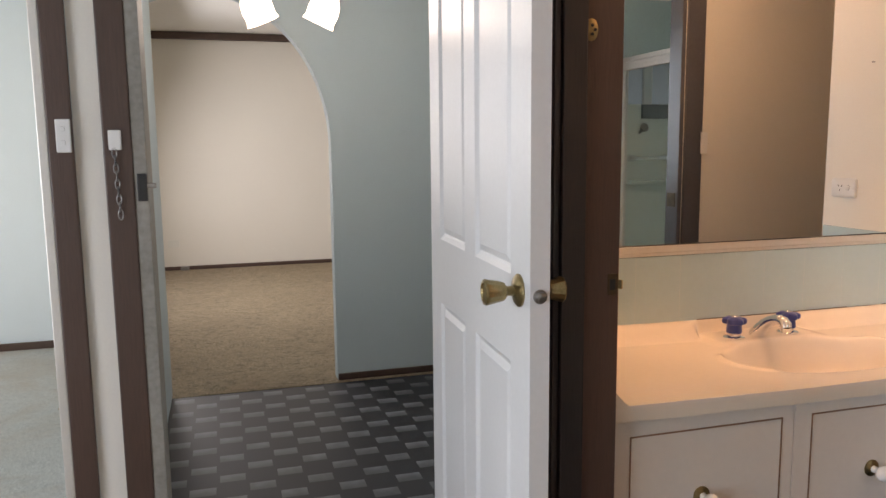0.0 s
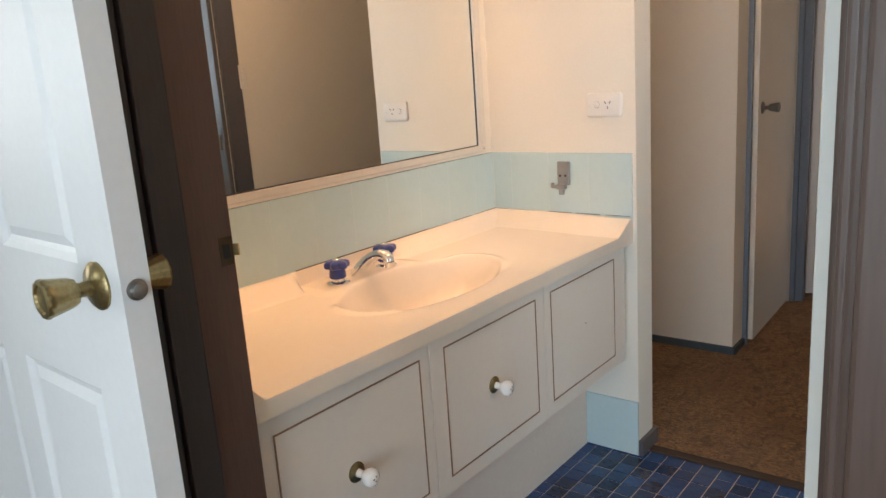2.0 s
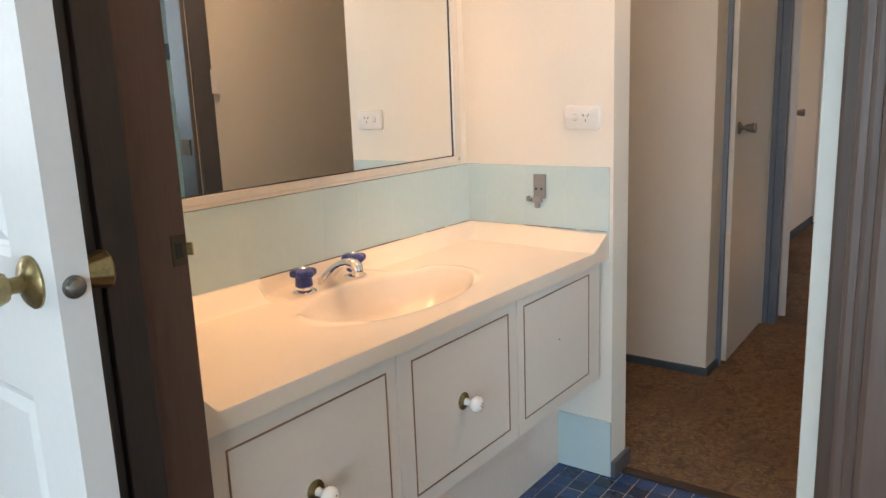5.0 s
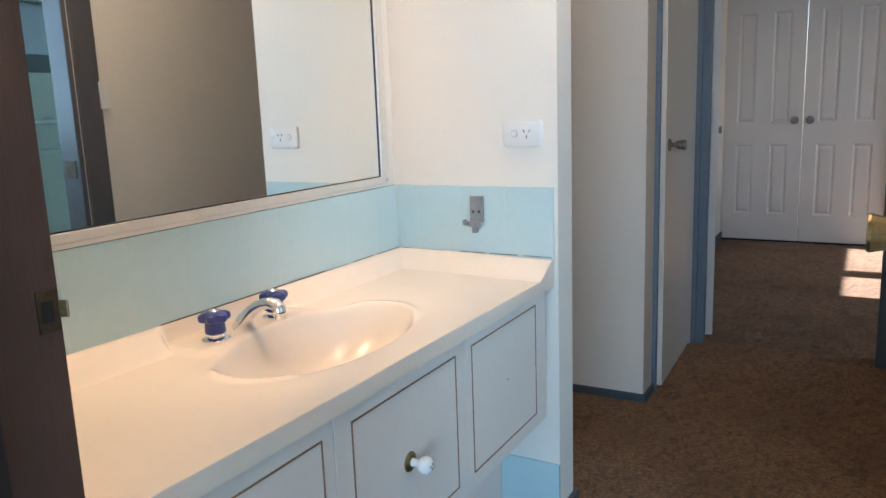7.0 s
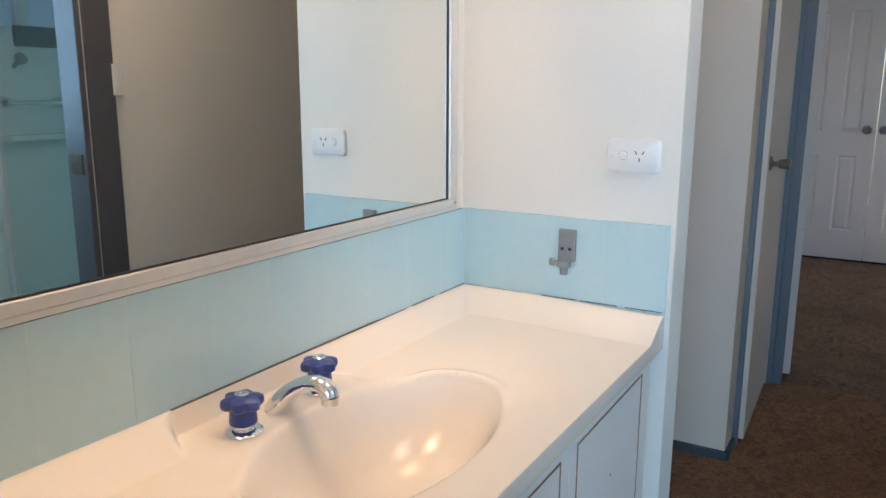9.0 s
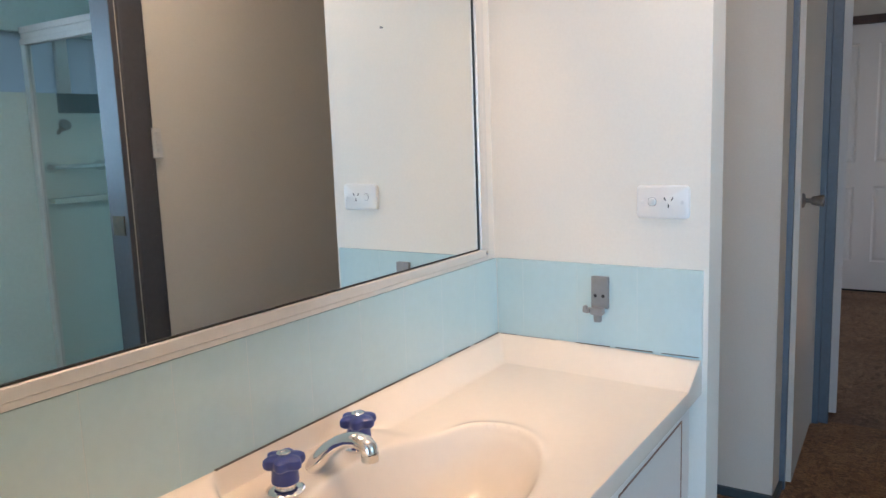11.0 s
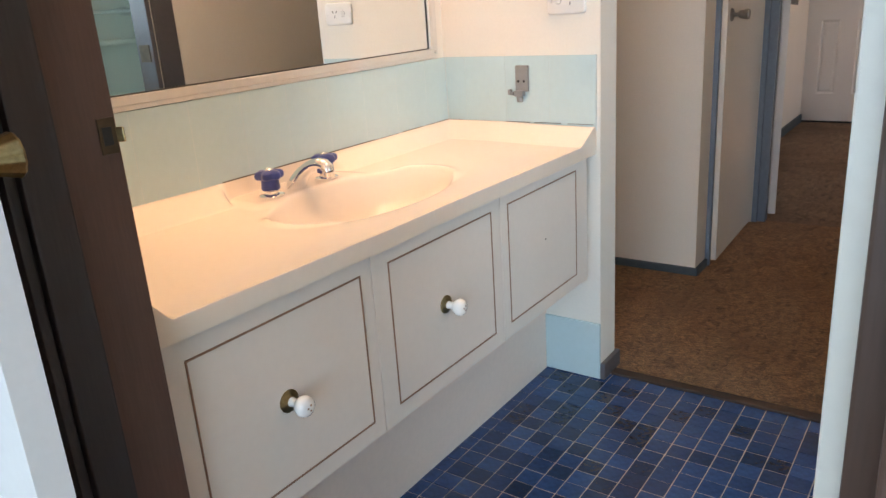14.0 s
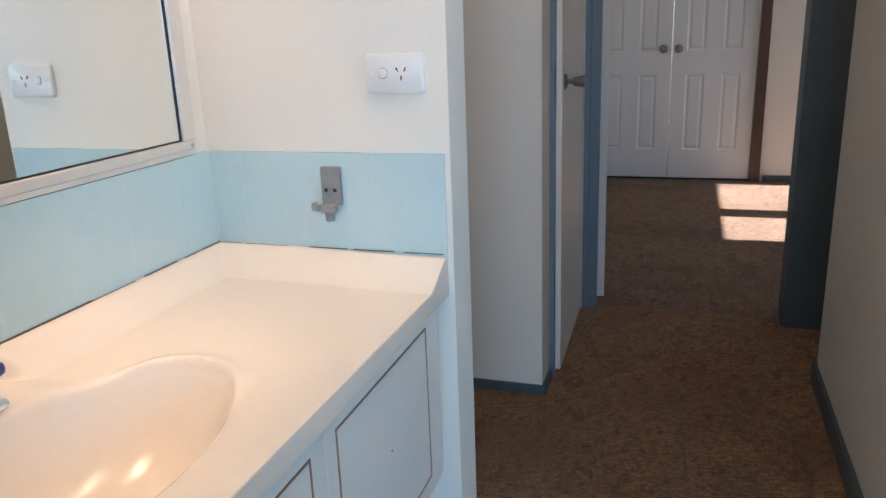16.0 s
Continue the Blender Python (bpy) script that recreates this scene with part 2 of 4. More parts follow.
def part(name, bm, material, parent=None, label="", smooth=False):
    """One mesh object from a bmesh in world coordinates, under a thing or a part."""
    base = ORIGIN.get(parent.name, Vector()) if parent else Vector()
    bmesh.ops.translate(bm, verts=bm.verts[:], vec=-base)
    bmesh.ops.recalc_face_normals(bm, faces=bm.faces[:])
    me = bpy.data.meshes.new(name)
    bm.to_mesh(me)
    bm.free()
    me.materials.append(material)
    if smooth:
        for p in me.polygons:
            p.use_smooth = True
        me.set_sharp_from_angle(angle=radians(38))
    ob = new(name, me)
    if parent:
        ob.parent = parent
    ORIGIN[ob.name] = base
    if label:
        tagged(ob, label)
    return ob


def thing(name, at, label, category, group=""):
    ob = new(name)
    ob.empty_display_size = 0.05
    ob.location = at
    ORIGIN[ob.name] = Vector(at)
    return tagged(ob, label, category, group)


def setting(name, bm, material, label, category):
    return tagged(part(name, bm, material), label, category, "", "structure")


def box(x0, y0, z0, x1, y1, z1, bevel=0.0, seg=2):
    bm = bmesh.new()
    bmesh.ops.create_cube(bm, size=1, matrix=Matrix.Translation(((x0 + x1) / 2, (y0 + y1) / 2, (z0 + z1) / 2)) @ Matrix.Diagonal((abs(x1 - x0), abs(y1 - y0), abs(z1 - z0), 1)))
    if bevel:
        bmesh.ops.bevel(bm, geom=bm.edges[:], offset=bevel, segments=seg, affect="EDGES", profile=0.6)
    return bm


def joined(*many):
    out = many[0]
    for other in many[1:]:
        tmp = bpy.data.meshes.new("tmp")
        other.to_mesh(tmp)
        other.free()
        out.from_mesh(tmp)
        bpy.data.meshes.remove(tmp)
    return out


def moved(bm, m):
    bmesh.ops.transform(bm, matrix=m, verts=bm.verts[:])
    return bm


def lathe(profile, n=28, flute=0, depth=0.0):
    """A turned shape round z from (radius, height) pairs; flutes cut into the outer side."""
    bm = bmesh.new()
    rings = []
    for r, z in profile:
        ring = []
        for i in range(n):
            a = 2 * math.pi * i / n
            k = 1 - depth * (0.5 + 0.5 * math.cos(flute * a)) if flute else 1
            ring.append(bm.verts.new((r * k * math.cos(a), r * k * math.sin(a), z)))
        rings.append(ring)
    for p, q in zip(rings, rings[1:]):
        for i in range(n):
            bm.faces.new((p[i], p[(i + 1) % n], q[(i + 1) % n], q[i]))
    bm.faces.new(rings[0])
    bm.faces.new(rings[-1])
    return bm


def tube(points, radii, n=16, squash=1.0):
    """A swept round bar along points."""
    bm = bmesh.new()
    rings = []
    pts = [Vector(p) for p in points]
    for i, p in enumerate(pts):
        d = (pts[min(i + 1, len(pts) - 1)] - pts[max(i - 1, 0)]).normalized()
        side = d.cross(Vector((0, 0, 1)))
        side = side.normalized() if side.length > 1e-3 else Vector((1, 0, 0))
        up = side.cross(d).normalized()
        rings.append([bm.verts.new(p + radii[i] * (math.cos(2 * math.pi * k / n) * side + squash * math.sin(2 * math.pi * k / n) * up)) for k in range(n)])
    for p, q in zip(rings, rings[1:]):
        for i in range(n):
            bm.faces.new((p[i], p[(i + 1) % n], q[(i + 1) % n], q[i]))
    bm.faces.new(rings[0])
    bm.faces.new(rings[-1])
    return bm


def panel_leaf(w, h, t, columns, rows):
    """A moulded panel door: x from 0 to w, thickness along y round 0, with raised fields."""
    bm = bmesh.new()
    xs = sorted({0, w, *[c for pair in columns for c in pair]})
    zs = sorted({0, h, *[c for pair in rows for c in pair]})
    panels = []
    for y in (-t / 2, t / 2):
        grid = {(x, z): bm.verts.new((x, y, z)) for x in xs for z in zs}
        for xa, xb in zip(xs, xs[1:]):
            for za, zb in zip(zs, zs[1:]):
                loop = [grid[xa, za], grid[xb, za], grid[xb, zb], grid[xa, zb]]
                f = bm.faces.new(loop if y < 0 else loop[::-1])
                if (xa, xb) in columns and (za, zb) in rows:
                    panels.append(f)
    for a, b in (((0, 0), (w, 0)), ((w, 0), (w, h)), ((w, h), (0, h)), ((0, h), (0, 0))):
        bm.faces.new([bm.verts.new((a[0], -t / 2, a[1])), bm.verts.new((a[0], t / 2, a[1])), bm.verts.new((b[0], t / 2, b[1])), bm.verts.new((b[0], -t / 2, b[1]))])
    bm.normal_update()
    for thick, deep in ((0.014, -0.007), (0.010, -0.002), (0.022, 0.006)):
        bmesh.ops.inset_individual(bm, faces=panels, thickness=thick, depth=deep)
    return bm


def wall(name, boxes, material, label):
    return setting(name, joined(*[box(*b) for b in boxes]), material, label, "wall")


def door_knob(door, at, turn, material=BRASS, size=1.0, rose_label="round brass rose plate"):
    """A fluted tulip knob on its round rose; turn brings its axis from +z to the door's outward side."""
    m = Matrix.Translation(at) @ turn
    rose = lathe([(0.034 * size, 0), (0.034 * size, 0.003), (0.028 * size, 0.008), (0.014 * size, 0.011), (0.012 * size, 0.012)], 32)
    neck = lathe([(0.011 * size, 0.010), (0.010 * size, 0.024), (0.014 * size, 0.030)], 20)
    grip = lathe([(0.013 * size, 0.028), (0.018 * size, 0.030), (0.021 * size, 0.038), (0.026 * size, 0.062), (0.0275 * size, 0.066), (0.026 * size, 0.070), (0.020 * size, 0.071), (0.018 * size, 0.068), (0.002, 0.068)], 48, 12, 0.06)
    knob = part("door_knob", moved(grip, m), material, door, "fluted tulip-shaped knob", True)
    part("rose", moved(rose, m), material, knob, rose_label, True)
    part("neck", moved(neck, m), material, knob, "", True)
    return knob


def hinge_turn(axis):
    return Vector((0, 0, 1)).rotation_difference(Vector(axis)).to_matrix().to_4x4()


def turn_thing(ob, degrees):
    ob.rotation_euler = (0, 0, radians(degrees))


CEIL_Z = 2.4

# ---- floors, ceilings ----
setting("floor_entry", box(-2.7, -2.7, -0.1, 0.74, 1.8, 0.0), CARPET, "worn brown shag carpet of the entry room", "carpet")
setting("floor_passage", box(2.412, 0.03, -0.1, 4.3, 3.1, 0.0), CARPET, "worn brown shag carpet with darker trodden lanes", "carpet")
setting("floor_bedroom", box(4.3, -2.0, -0.1, 7.5, 1.6, 0.0), CARPET_BED, "worn brown shag carpet with sunlit patches", "carpet")
setting("floor_hall", box(-0.3, 1.8, -0.1, 1.42, 3.9, 0.0), VINYL, "dark grey sheet vinyl printed with pale staggered blocks", "vinyl floor")
setting("floor_living", box(-0.8, 3.9, -0.1, 3.2, 8.7, 0.004), CARPET_TAN, "tan shag carpet with pale worn patches", "carpet")
setting("floor_side_room", box(-3.3, 1.8, -0.1, -0.3, 5.4, 0.0), CARPET_GREY, "pale grey carpet with a rusty brown stain", "carpet")
mosaic = setting("floor_bathroom", box(0.74, 0.03, -0.1, 2.39, 1.66, -0.0018), GROUT, "sandy grout bed under blue mosaic tiles", "tiled floor")
setting("floor_shower_room", box(0.9, -1.17, -0.1, 3.6, 0.085, -0.001), SHOWER_TILE, "pale green tiled shower room floor", "tiled floor")
setting("threshold_strip", box(2.381, 0.145, -0.05, 2.420, 1.056, 0.007, 0.003), STRIP, "brown metal strip where tiles meet carpet", "threshold")
setting("ceiling", joined(box(-2.8, -2.8, CEIL_Z, 0.75, 1.86, 2.55), box(0.75, -2.1, CEIL_Z, 7.6, 3.2, 2.55)), CEIL, "white painted plaster ceiling", "ceiling")
setting("ceiling_hall", box(-0.8, 3.2, 2.58, 3.3, 8.8, 2.7), CEIL, "white painted living room ceiling", "ceiling")
setting("ceiling_side", joined(box(-3.4, 1.86, CEIL_Z + 0.002, -0.27, 5.5, 2.56), box(-0.27, 1.86, CEIL_Z + 0.002, 0.75, 4.05, 2.56), box(0.75, 3.2, CEIL_Z + 0.002, 1.5, 4.05, 2.56)), CEIL, "white painted hall ceiling", "ceiling")

# ---- walls ----
DOOR_Z = 2.05
wall("wall_bathroom_door", [(0.694, 1.066, 0, 0.81, 1.80, CEIL_Z), (0.694, 0.175, DOOR_Z, 0.81, 1.066, CEIL_Z), (0.694, -2.6, 0, 0.81, 0.175, CEIL_Z)], WALL, "cream painted wall round the bathroom doorway")
wall("wall_camera_room", [(-2.7, -2.7, 0, 0.694, -2.6, CEIL_Z), (-2.7, -2.6, 0, -2.6, -1.6, CEIL_Z), (-2.7, 0.6, 0, -2.6, 1.92, CEIL_Z), (-2.7, -1.6, 0, -2.6, 0.6, 0.4), (-2.7, -1.6, 1.9, -2.6, 0.6, CEIL_Z)], WALL, "plain cream wall with a window opening")
wall("wall_hall_door", [(-0.28, 1.80, 0, -0.213, 1.92, CEIL_Z), (-0.213, 1.80, DOOR_Z + 0.02, 0.72, 1.92, CEIL_Z), (0.72, 1.80, 0, 1.42, 1.92, CEIL_Z), (-1.3, 1.80, DOOR_Z + 0.02, -0.28, 1.92, CEIL_Z), (-2.6, 1.80, 0, -1.3, 1.92, CEIL_Z)], WALL, "cream wall strip between two doorways")
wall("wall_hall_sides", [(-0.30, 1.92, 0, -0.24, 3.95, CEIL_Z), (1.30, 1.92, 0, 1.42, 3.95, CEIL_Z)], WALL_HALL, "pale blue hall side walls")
wall("wall_side_room", [(-3.3, 5.3, 0, -0.78, 5.4, CEIL_Z), (-3.3, 1.92, 0, -3.2, 2.8, CEIL_Z), (-3.3, 4.4, 0, -3.2, 5.3, CEIL_Z), (-3.3, 2.8, 0, -3.2, 4.4, 0.9), (-3.3, 2.8, 2.1, -3.2, 4.4, CEIL_Z)], WALL_SIDE, "pale blue-white side room walls")
wall("wall_living", [(-0.8, 8.5, 0, 3.2, 8.6, 2.6), (3.1, 4.05, 0, 3.2, 8.5, 2.6), (-0.78, 4.05, 0, -0.72, 5.5, 2.6), (-0.78, 7.5, 0, -0.72, 8.5, 2.6), (-0.78, 5.5, 0, -0.72, 7.5, 0.85), (-0.78, 5.5, 2.15, -0.72, 7.5, 2.6)], WALL, "off-white living room walls with a window opening")
wall("wall_mirror", [(0.694, 1.608, 0, 2.42, 1.71, CEIL_Z)], WALL, "cream wall behind the mirror")
wall("wall_partition", [(2.337, 1.073, 0, 2.45, 1.608, CEIL_Z), (2.42, 1.608, 0, 2.48, 3.0, CEIL_Z), (2.42, 3.0, 0, 4.4, 3.1, CEIL_Z)], WALL, "cream painted nib wall beside the vanity")
wall("wall_corridor_right", [(0.81, 0.03, 0, 1.49, 0.145, CEIL_Z), (1.49, 0.03, DOOR_Z, 2.285, 0.145, CEIL_Z), (2.285, 0.085, 0, 3.68, 0.182, CEIL_Z), (3.6, -0.02, 0, 4.28, 0.080, CEIL_Z)], WALL, "cream wall with the shower room doorway")
wall("wall_corridor_corner", [(3.373, 1.093, 0, 3.51, 3.0, CEIL_Z)], WALL, "cream corner wall of the passage")
wall("wall_cupboard", [(3.51, 1.075, DOOR_Z, 4.24, 1.19, CEIL_Z), (3.51, 1.6, 0, 4.24, 1.66, CEIL_Z)], WALL, "cream wall above the passage cupboard")
wall("wall_corridor_left", [(4.24, 1.075, 0, 4.36, 1.62, CEIL_Z)], WALL, "cream wall beside the bedroom doorway")
wall("wall_bedroom_door", [(4.28, 0.03, 0, 4.36, 0.145, CEIL_Z), (4.28, 0.145, DOOR_Z, 4.36, 1.075, CEIL_Z), (4.28, -2.0, 0, 4.36, 0.03, CEIL_Z)], WALL, "cream wall round the bedroom doorway")
wall("wall_bedroom", [(4.36, 1.43, 0, 7.325, 1.53, CEIL_Z), (7.325, 1.47, 0, 7.42, 1.53, CEIL_Z), (7.325, 0.185 - 0.075, DOOR_Z, 7.42, 1.47, CEIL_Z), (7.325, -2.0, 0, 7.42, 0.11, CEIL_Z),
                      (4.36, -2.0, 0, 5.55, -1.9, CEIL_Z), (7.18, -2.0, 0, 7.325, -1.9, CEIL_Z), (5.55, -2.0, 0, 7.18, -1.9, 0.9), (5.55, -2.0, 2.1, 7.18, -1.9, CEIL_Z), (6.11, -2.0, 0.9, 6.33, -1.9, 2.1)], WALL, "cream bedroom walls with a divided window")
wall("wall_shower_room", [(0.9, -1.17, 0, 1.0, 0.03, CEIL_Z), (3.5, -1.17, 0, 3.6, 0.085, CEIL_Z), (2.15, -1.17, 0, 3.5, -1.07, 1.60), (2.15, -1.17, 1.88, 3.5, -1.07, CEIL_Z), (1.0, -1.17, 2.0, 2.15, -1.07, CEIL_Z), (1.0, -1.17, 0, 2.15, -1.07, 1.1), (1.0, -1.17, 1.1, 1.2, -1.07, 2.0), (2.1, -1.17, 1.1, 2.15, -1.07, 2.0), (2.15, -1.17, 1.60, 2.3, -1.07, 1.88), (3.3, -1.17, 1.60, 3.5, -1.07, 1.88)], SHOWER_TILE, "pale green tiled shower room walls")
setting("window_1", joined(box(2.3, -1.13, 1.60, 2.84, -1.124, 1.88), box(2.90, -1.13, 1.60, 3.3, -1.124, 1.88)), PANE, "frosted blue-lit shower room window", "window")
# Extra window made up to carry the shower room's fill light, outside the view.
setting("added_window_2", box(1.2, -1.13, 1.1, 2.1, -1.124, 2.0), PANE, "large frosted pane added out of view behind the shower room fill light", "window")
setting("window_mullion", box(2.84, -1.15, 1.60, 2.90, -1.10, 1.88, 0.004), ALU, "pale metal window mullion", "window frame")


def arch_wall():
    """Wall slab with a round-headed opening cut through it."""
    bm = bmesh.new()
    rx, spring, rise, top = 0.665, 1.35, 0.80, 2.6
    y0, y1 = 3.95, 4.05
    prof = [(rx, 0.0), (rx, spring * 0.5)] + [(rx * math.cos(a), spring + rise * math.sin(a)) for a in [math.pi * i / 36 for i in range(37)]] + [(-rx, spring * 0.5), (-rx, 0.0)]
    for y in (y0, y1):
        inner = [bm.verts.new((x, y, z)) for x, z in prof]
        outer = [bm.verts.new((1.45 if x > 0.02 else (-0.78 if x < -0.02 else 0.0), y, z if z <= spring and abs(x) > 0.66 else top if abs(x) <= 0.02 else spring + (top - spring) * (1 - abs(math.acos(max(-1, min(1, x / rx))) / (math.pi / 2) - 1))) ) for x, z in prof]
        for i in range(len(prof) - 1):
            bm.faces.new((inner[i], inner[i + 1], outer[i + 1], outer[i]))
        corner_r, corner_l = bm.verts.new((1.45, y, top)), bm.verts.new((-0.78, y, top))
        mid = len(prof) // 2
        bm.faces.new((outer[mid - 1], outer[mid], corner_r))
        bm.faces.new((outer[mid], outer[mid + 1], corner_l))
    bm.verts.ensure_lookup_table()
    n = len(prof)
    back = n * 2 + 2
    for i in range(n - 1):
        bm.faces.new((bm.verts[i], bm.verts[i + 1], bm.verts[back + i + 1], bm.verts[back + i]))
    return bm


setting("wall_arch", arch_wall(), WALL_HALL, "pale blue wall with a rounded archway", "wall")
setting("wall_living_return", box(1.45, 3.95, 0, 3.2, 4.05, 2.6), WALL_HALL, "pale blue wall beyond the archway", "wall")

# ---- trim ----
setting("cornice_living", box(-0.72, 8.44, 2.50, 3.1, 8.5, 2.575, 0.01), BROWN, "dark brown timber cornice", "cornice")
setting("baseboard_living", box(-0.72, 8.482, 0.0, 3.1, 8.5, 0.045, 0.004), BROWN, "dark brown low skirting board", "skirting")
setting("baseboard_hall", box(0.668, 3.932, 0.0, 1.30, 3.95, 0.040, 0.004), BROWN, "dark brown low skirting board", "skirting")
setting("baseboard_side", box(-3.2, 5.282, 0.0, -0.78, 5.3, 0.05, 0.004), BROWN, "dark low skirting board", "skirting")
setting("baseboard_corner", joined(box(3.359, 1.079, 0.0, 3.373, 3.0, 0.034, 0.003), box(3.3592, 1.079, 0.0, 3.507, 1.093, 0.034, 0.003)), TEAL, "dark blue-grey low skirting round the passage corner", "skirting")
setting("baseboard_nib", joined(box(2.333, 1.057, 0.0, 2.462, 1.073, 0.055, 0.004), box(2.45, 1.073, 0, 2.462, 1.608, 0.055, 0.004)), FRAME_GREY, "scuffed dark grey low skirting on the nib wall end", "skirting")
setting("baseboard_right", joined(box(2.40, 0.182, 0.0, 3.694, 0.196, 0.075, 0.003), box(3.68, 0.080, 0.0, 3.694, 0.182, 0.075, 0.003), box(3.694, 0.080, 0, 4.19, 0.094, 0.075, 0.003)), TEAL, "blue-grey skirting along the passage wall", "skirting")
setting("baseboard_bedroom", joined(box(4.36, 1.416, 0.0, 7.325, 1.43, 0.07, 0.003), box(7.311, -1.9, 0, 7.325, 0.09, 0.05, 0.003)), TEAL, "dark skirting in the bedroom", "skirting")


def bathroom_frame():
    """Brown jamb linings of the bathroom doorway, with stops and flat architraves."""
    t = setting("trim_bathroom_doorway", joined(
        box(0.690, 1.045, 0, 0.826, 1.067, DOOR_Z, 0.003),
        box(0.810, 1.050, 0, 0.829, 1.068, DOOR_Z + 0.07, 0.004),
        box(0.690, 0.172, 0, 0.826, 0.196, DOOR_Z, 0.003), box(0.692, 0.194, 0, 0.742, 0.203, DOOR_Z, 0.003), box(0.812, 0.172, 0, 0.834, 0.230, DOOR_Z, 0.003), box(0.676, 0.11, 0, 0.694, 0.188, DOOR_Z + 0.07, 0.004),
        box(0.690, 0.175, DOOR_Z, 0.826, 1.045, DOOR_Z + 0.025), box(0.676, 0.11, DOOR_Z + 0.003, 0.694, 1.10, DOOR_Z + 0.075, 0.004)), BROWN, "dark brown stained timber door frame", "door frame")
    # Stop and architrave lie in the hall door's shadow, painted in by colour.
    setting("trim_bathroom_stop", joined(box(0.692, 1.028, 0, 0.742, 1.0445, DOOR_Z, 0.003), box(0.676, 1.034, 0, 0.6895, 1.11, DOOR_Z + 0.07, 0.004)), BROWN_SHADED, "brown timber stop and architrave, coloured near black for shade", "door frame")
    return t


bathroom_frame()
plate = thing("strike_plate", (0.789, 1.045, 1.058), "worn brass strike plate let into the brown jamb", "strike plate")
part("plate", box(0.800, 1.0425, 1.036, 0.8225, 1.0455, 1.080, 0.001), TARNISH, plate, "tarnished dark plate")
part("latch_hole", box(0.804, 1.0415, 1.047, 0.816, 1.0427, 1.069), DARK, plate, "dark latch hole")
part("lip", moved(box(-0.0015, -0.008, -0.009, 0.0015, 0.008, 0.009, 0.001), pose(0.8245, 1.042, 1.058, 0, 0, 24)), BRASS, plate, "bright curled brass lip")
button = thing("chain_mount", (0.765, 1.022, 1.545), "small pale oval keyhole plate on the brown jamb", "chain keeper")
part("oval_plate", moved(lathe([(0.014, 0), (0.014, 0.003), (0.010, 0.005)], 24), pose(0.755, 1.045, 1.552, 90, 0, 0) @ Matrix.Diagonal((1, 1.5, 1, 1))), BRASS, button, "", True)
for dz in (-0.008, 0.0, 0.008):
    part("screw_hole", moved(lathe([(0.003, 0), (0.003, 0.002)], 10), pose(0.755 + (0.006 if dz == 0 else 0), 1.040, 1.552 + dz, 90, 0, 0)), DARK, button)

setting("trim_hall_doorway", joined(box(-0.213, 1.782, 0, -0.145, 1.80, DOOR_Z + 0.09, 0.004), box(-0.213, 1.782, DOOR_Z + 0.022, 0.74, 1.80, DOOR_Z + 0.09, 0.004), box(0.70, 1.80, 0, 0.72, 1.93, DOOR_Z)), BROWN, "dark brown architrave of the hall doorway", "door frame")
# This lining stands in shade, which its darker colour carries.
setting("trim_hall_jamb", box(-0.147, 1.786, 0, -0.112, 1.925, DOOR_Z + 0.02, 0.003), JAMB_SHADED, "cream jamb lining of the hall doorway, coloured darker for shade", "door frame")
setting("trim_side_doorway", joined(box(-0.338, 1.782, 0, -0.28, 1.80, DOOR_Z + 0.09, 0.004), box(-1.36, 1.782, DOOR_Z + 0.022, -0.34, 1.80, DOOR_Z + 0.09, 0.004), box(-1.36, 1.782, 0, -1.3, 1.80, DOOR_Z, 0.004)), BROWN, "dark brown architrave of the side doorway", "door frame")
setting("trim_side_jamb", box(-0.362, 1.79, 0, -0.339, 1.925, DOOR_Z + 0.02, 0.003), ALU, "pale metal jamb of the side doorway", "door frame")

# Shower room door frame: near jamb hidden by the open door, far jamb seen in the mirror.
setting("trim_shower_doorway", joined(box(2.292, 0.178, 0, 2.39, 0.197, DOOR_Z + 0.07, 0.004), box(2.265, 0.080, 0, 2.287, 0.186, DOOR_Z, 0.003), box(1.488, 0.026, 0, 1.51, 0.149, DOOR_Z, 0.003), box(1.42, 0.141, 0, 1.488, 0.153, DOOR_Z + 0.07, 0.004), box(1.42, 0.142, DOOR_Z + 0.002, 2.39, 0.160, DOOR_Z + 0.071, 0.004)), FRAME_GREY, "dark grey painted frame of the shower room doorway", "door frame")
keeper = thing("strike_plate", (2.265, 0.10, 1.06), "dull metal strike plate on the blue-grey jamb", "strike plate")
part("plate", box(2.261, 0.10, 1.02, 2.2655, 0.165, 1.09, 0.001), TARNISH, keeper)

# Passage cupboard door frame and bedroom door frame.
setting("trim_cupboard_doorway", joined(box(3.508, 1.074, 0, 3.532, 1.19, DOOR_Z, 0.003), box(4.244, 1.05, 0, 4.262, 1.19, DOOR_Z, 0.003), box(3.508, 1.058, DOOR_Z, 4.262, 1.076, DOOR_Z + 0.06, 0.003)), BLUEGREY, "blue-grey painted frame of the passage cupboard", "door frame")
setting("trim_bedroom_doorway", joined(box(4.262, 1.012, 0, 4.28, 1.075, DOOR_Z + 0.07, 0.004), box(4.278, 1.03, 0, 4.365, 1.054, DOOR_Z, 0.003), box(4.30, 1.016, 0, 4.325, 1.034, DOOR_Z, 0.003), box(4.262, 0.15, DOOR_Z, 4.28, 1.01, DOOR_Z + 0.07, 0.003)), BLUEGREY, "blue-grey painted jamb of the bedroom doorway", "door frame")
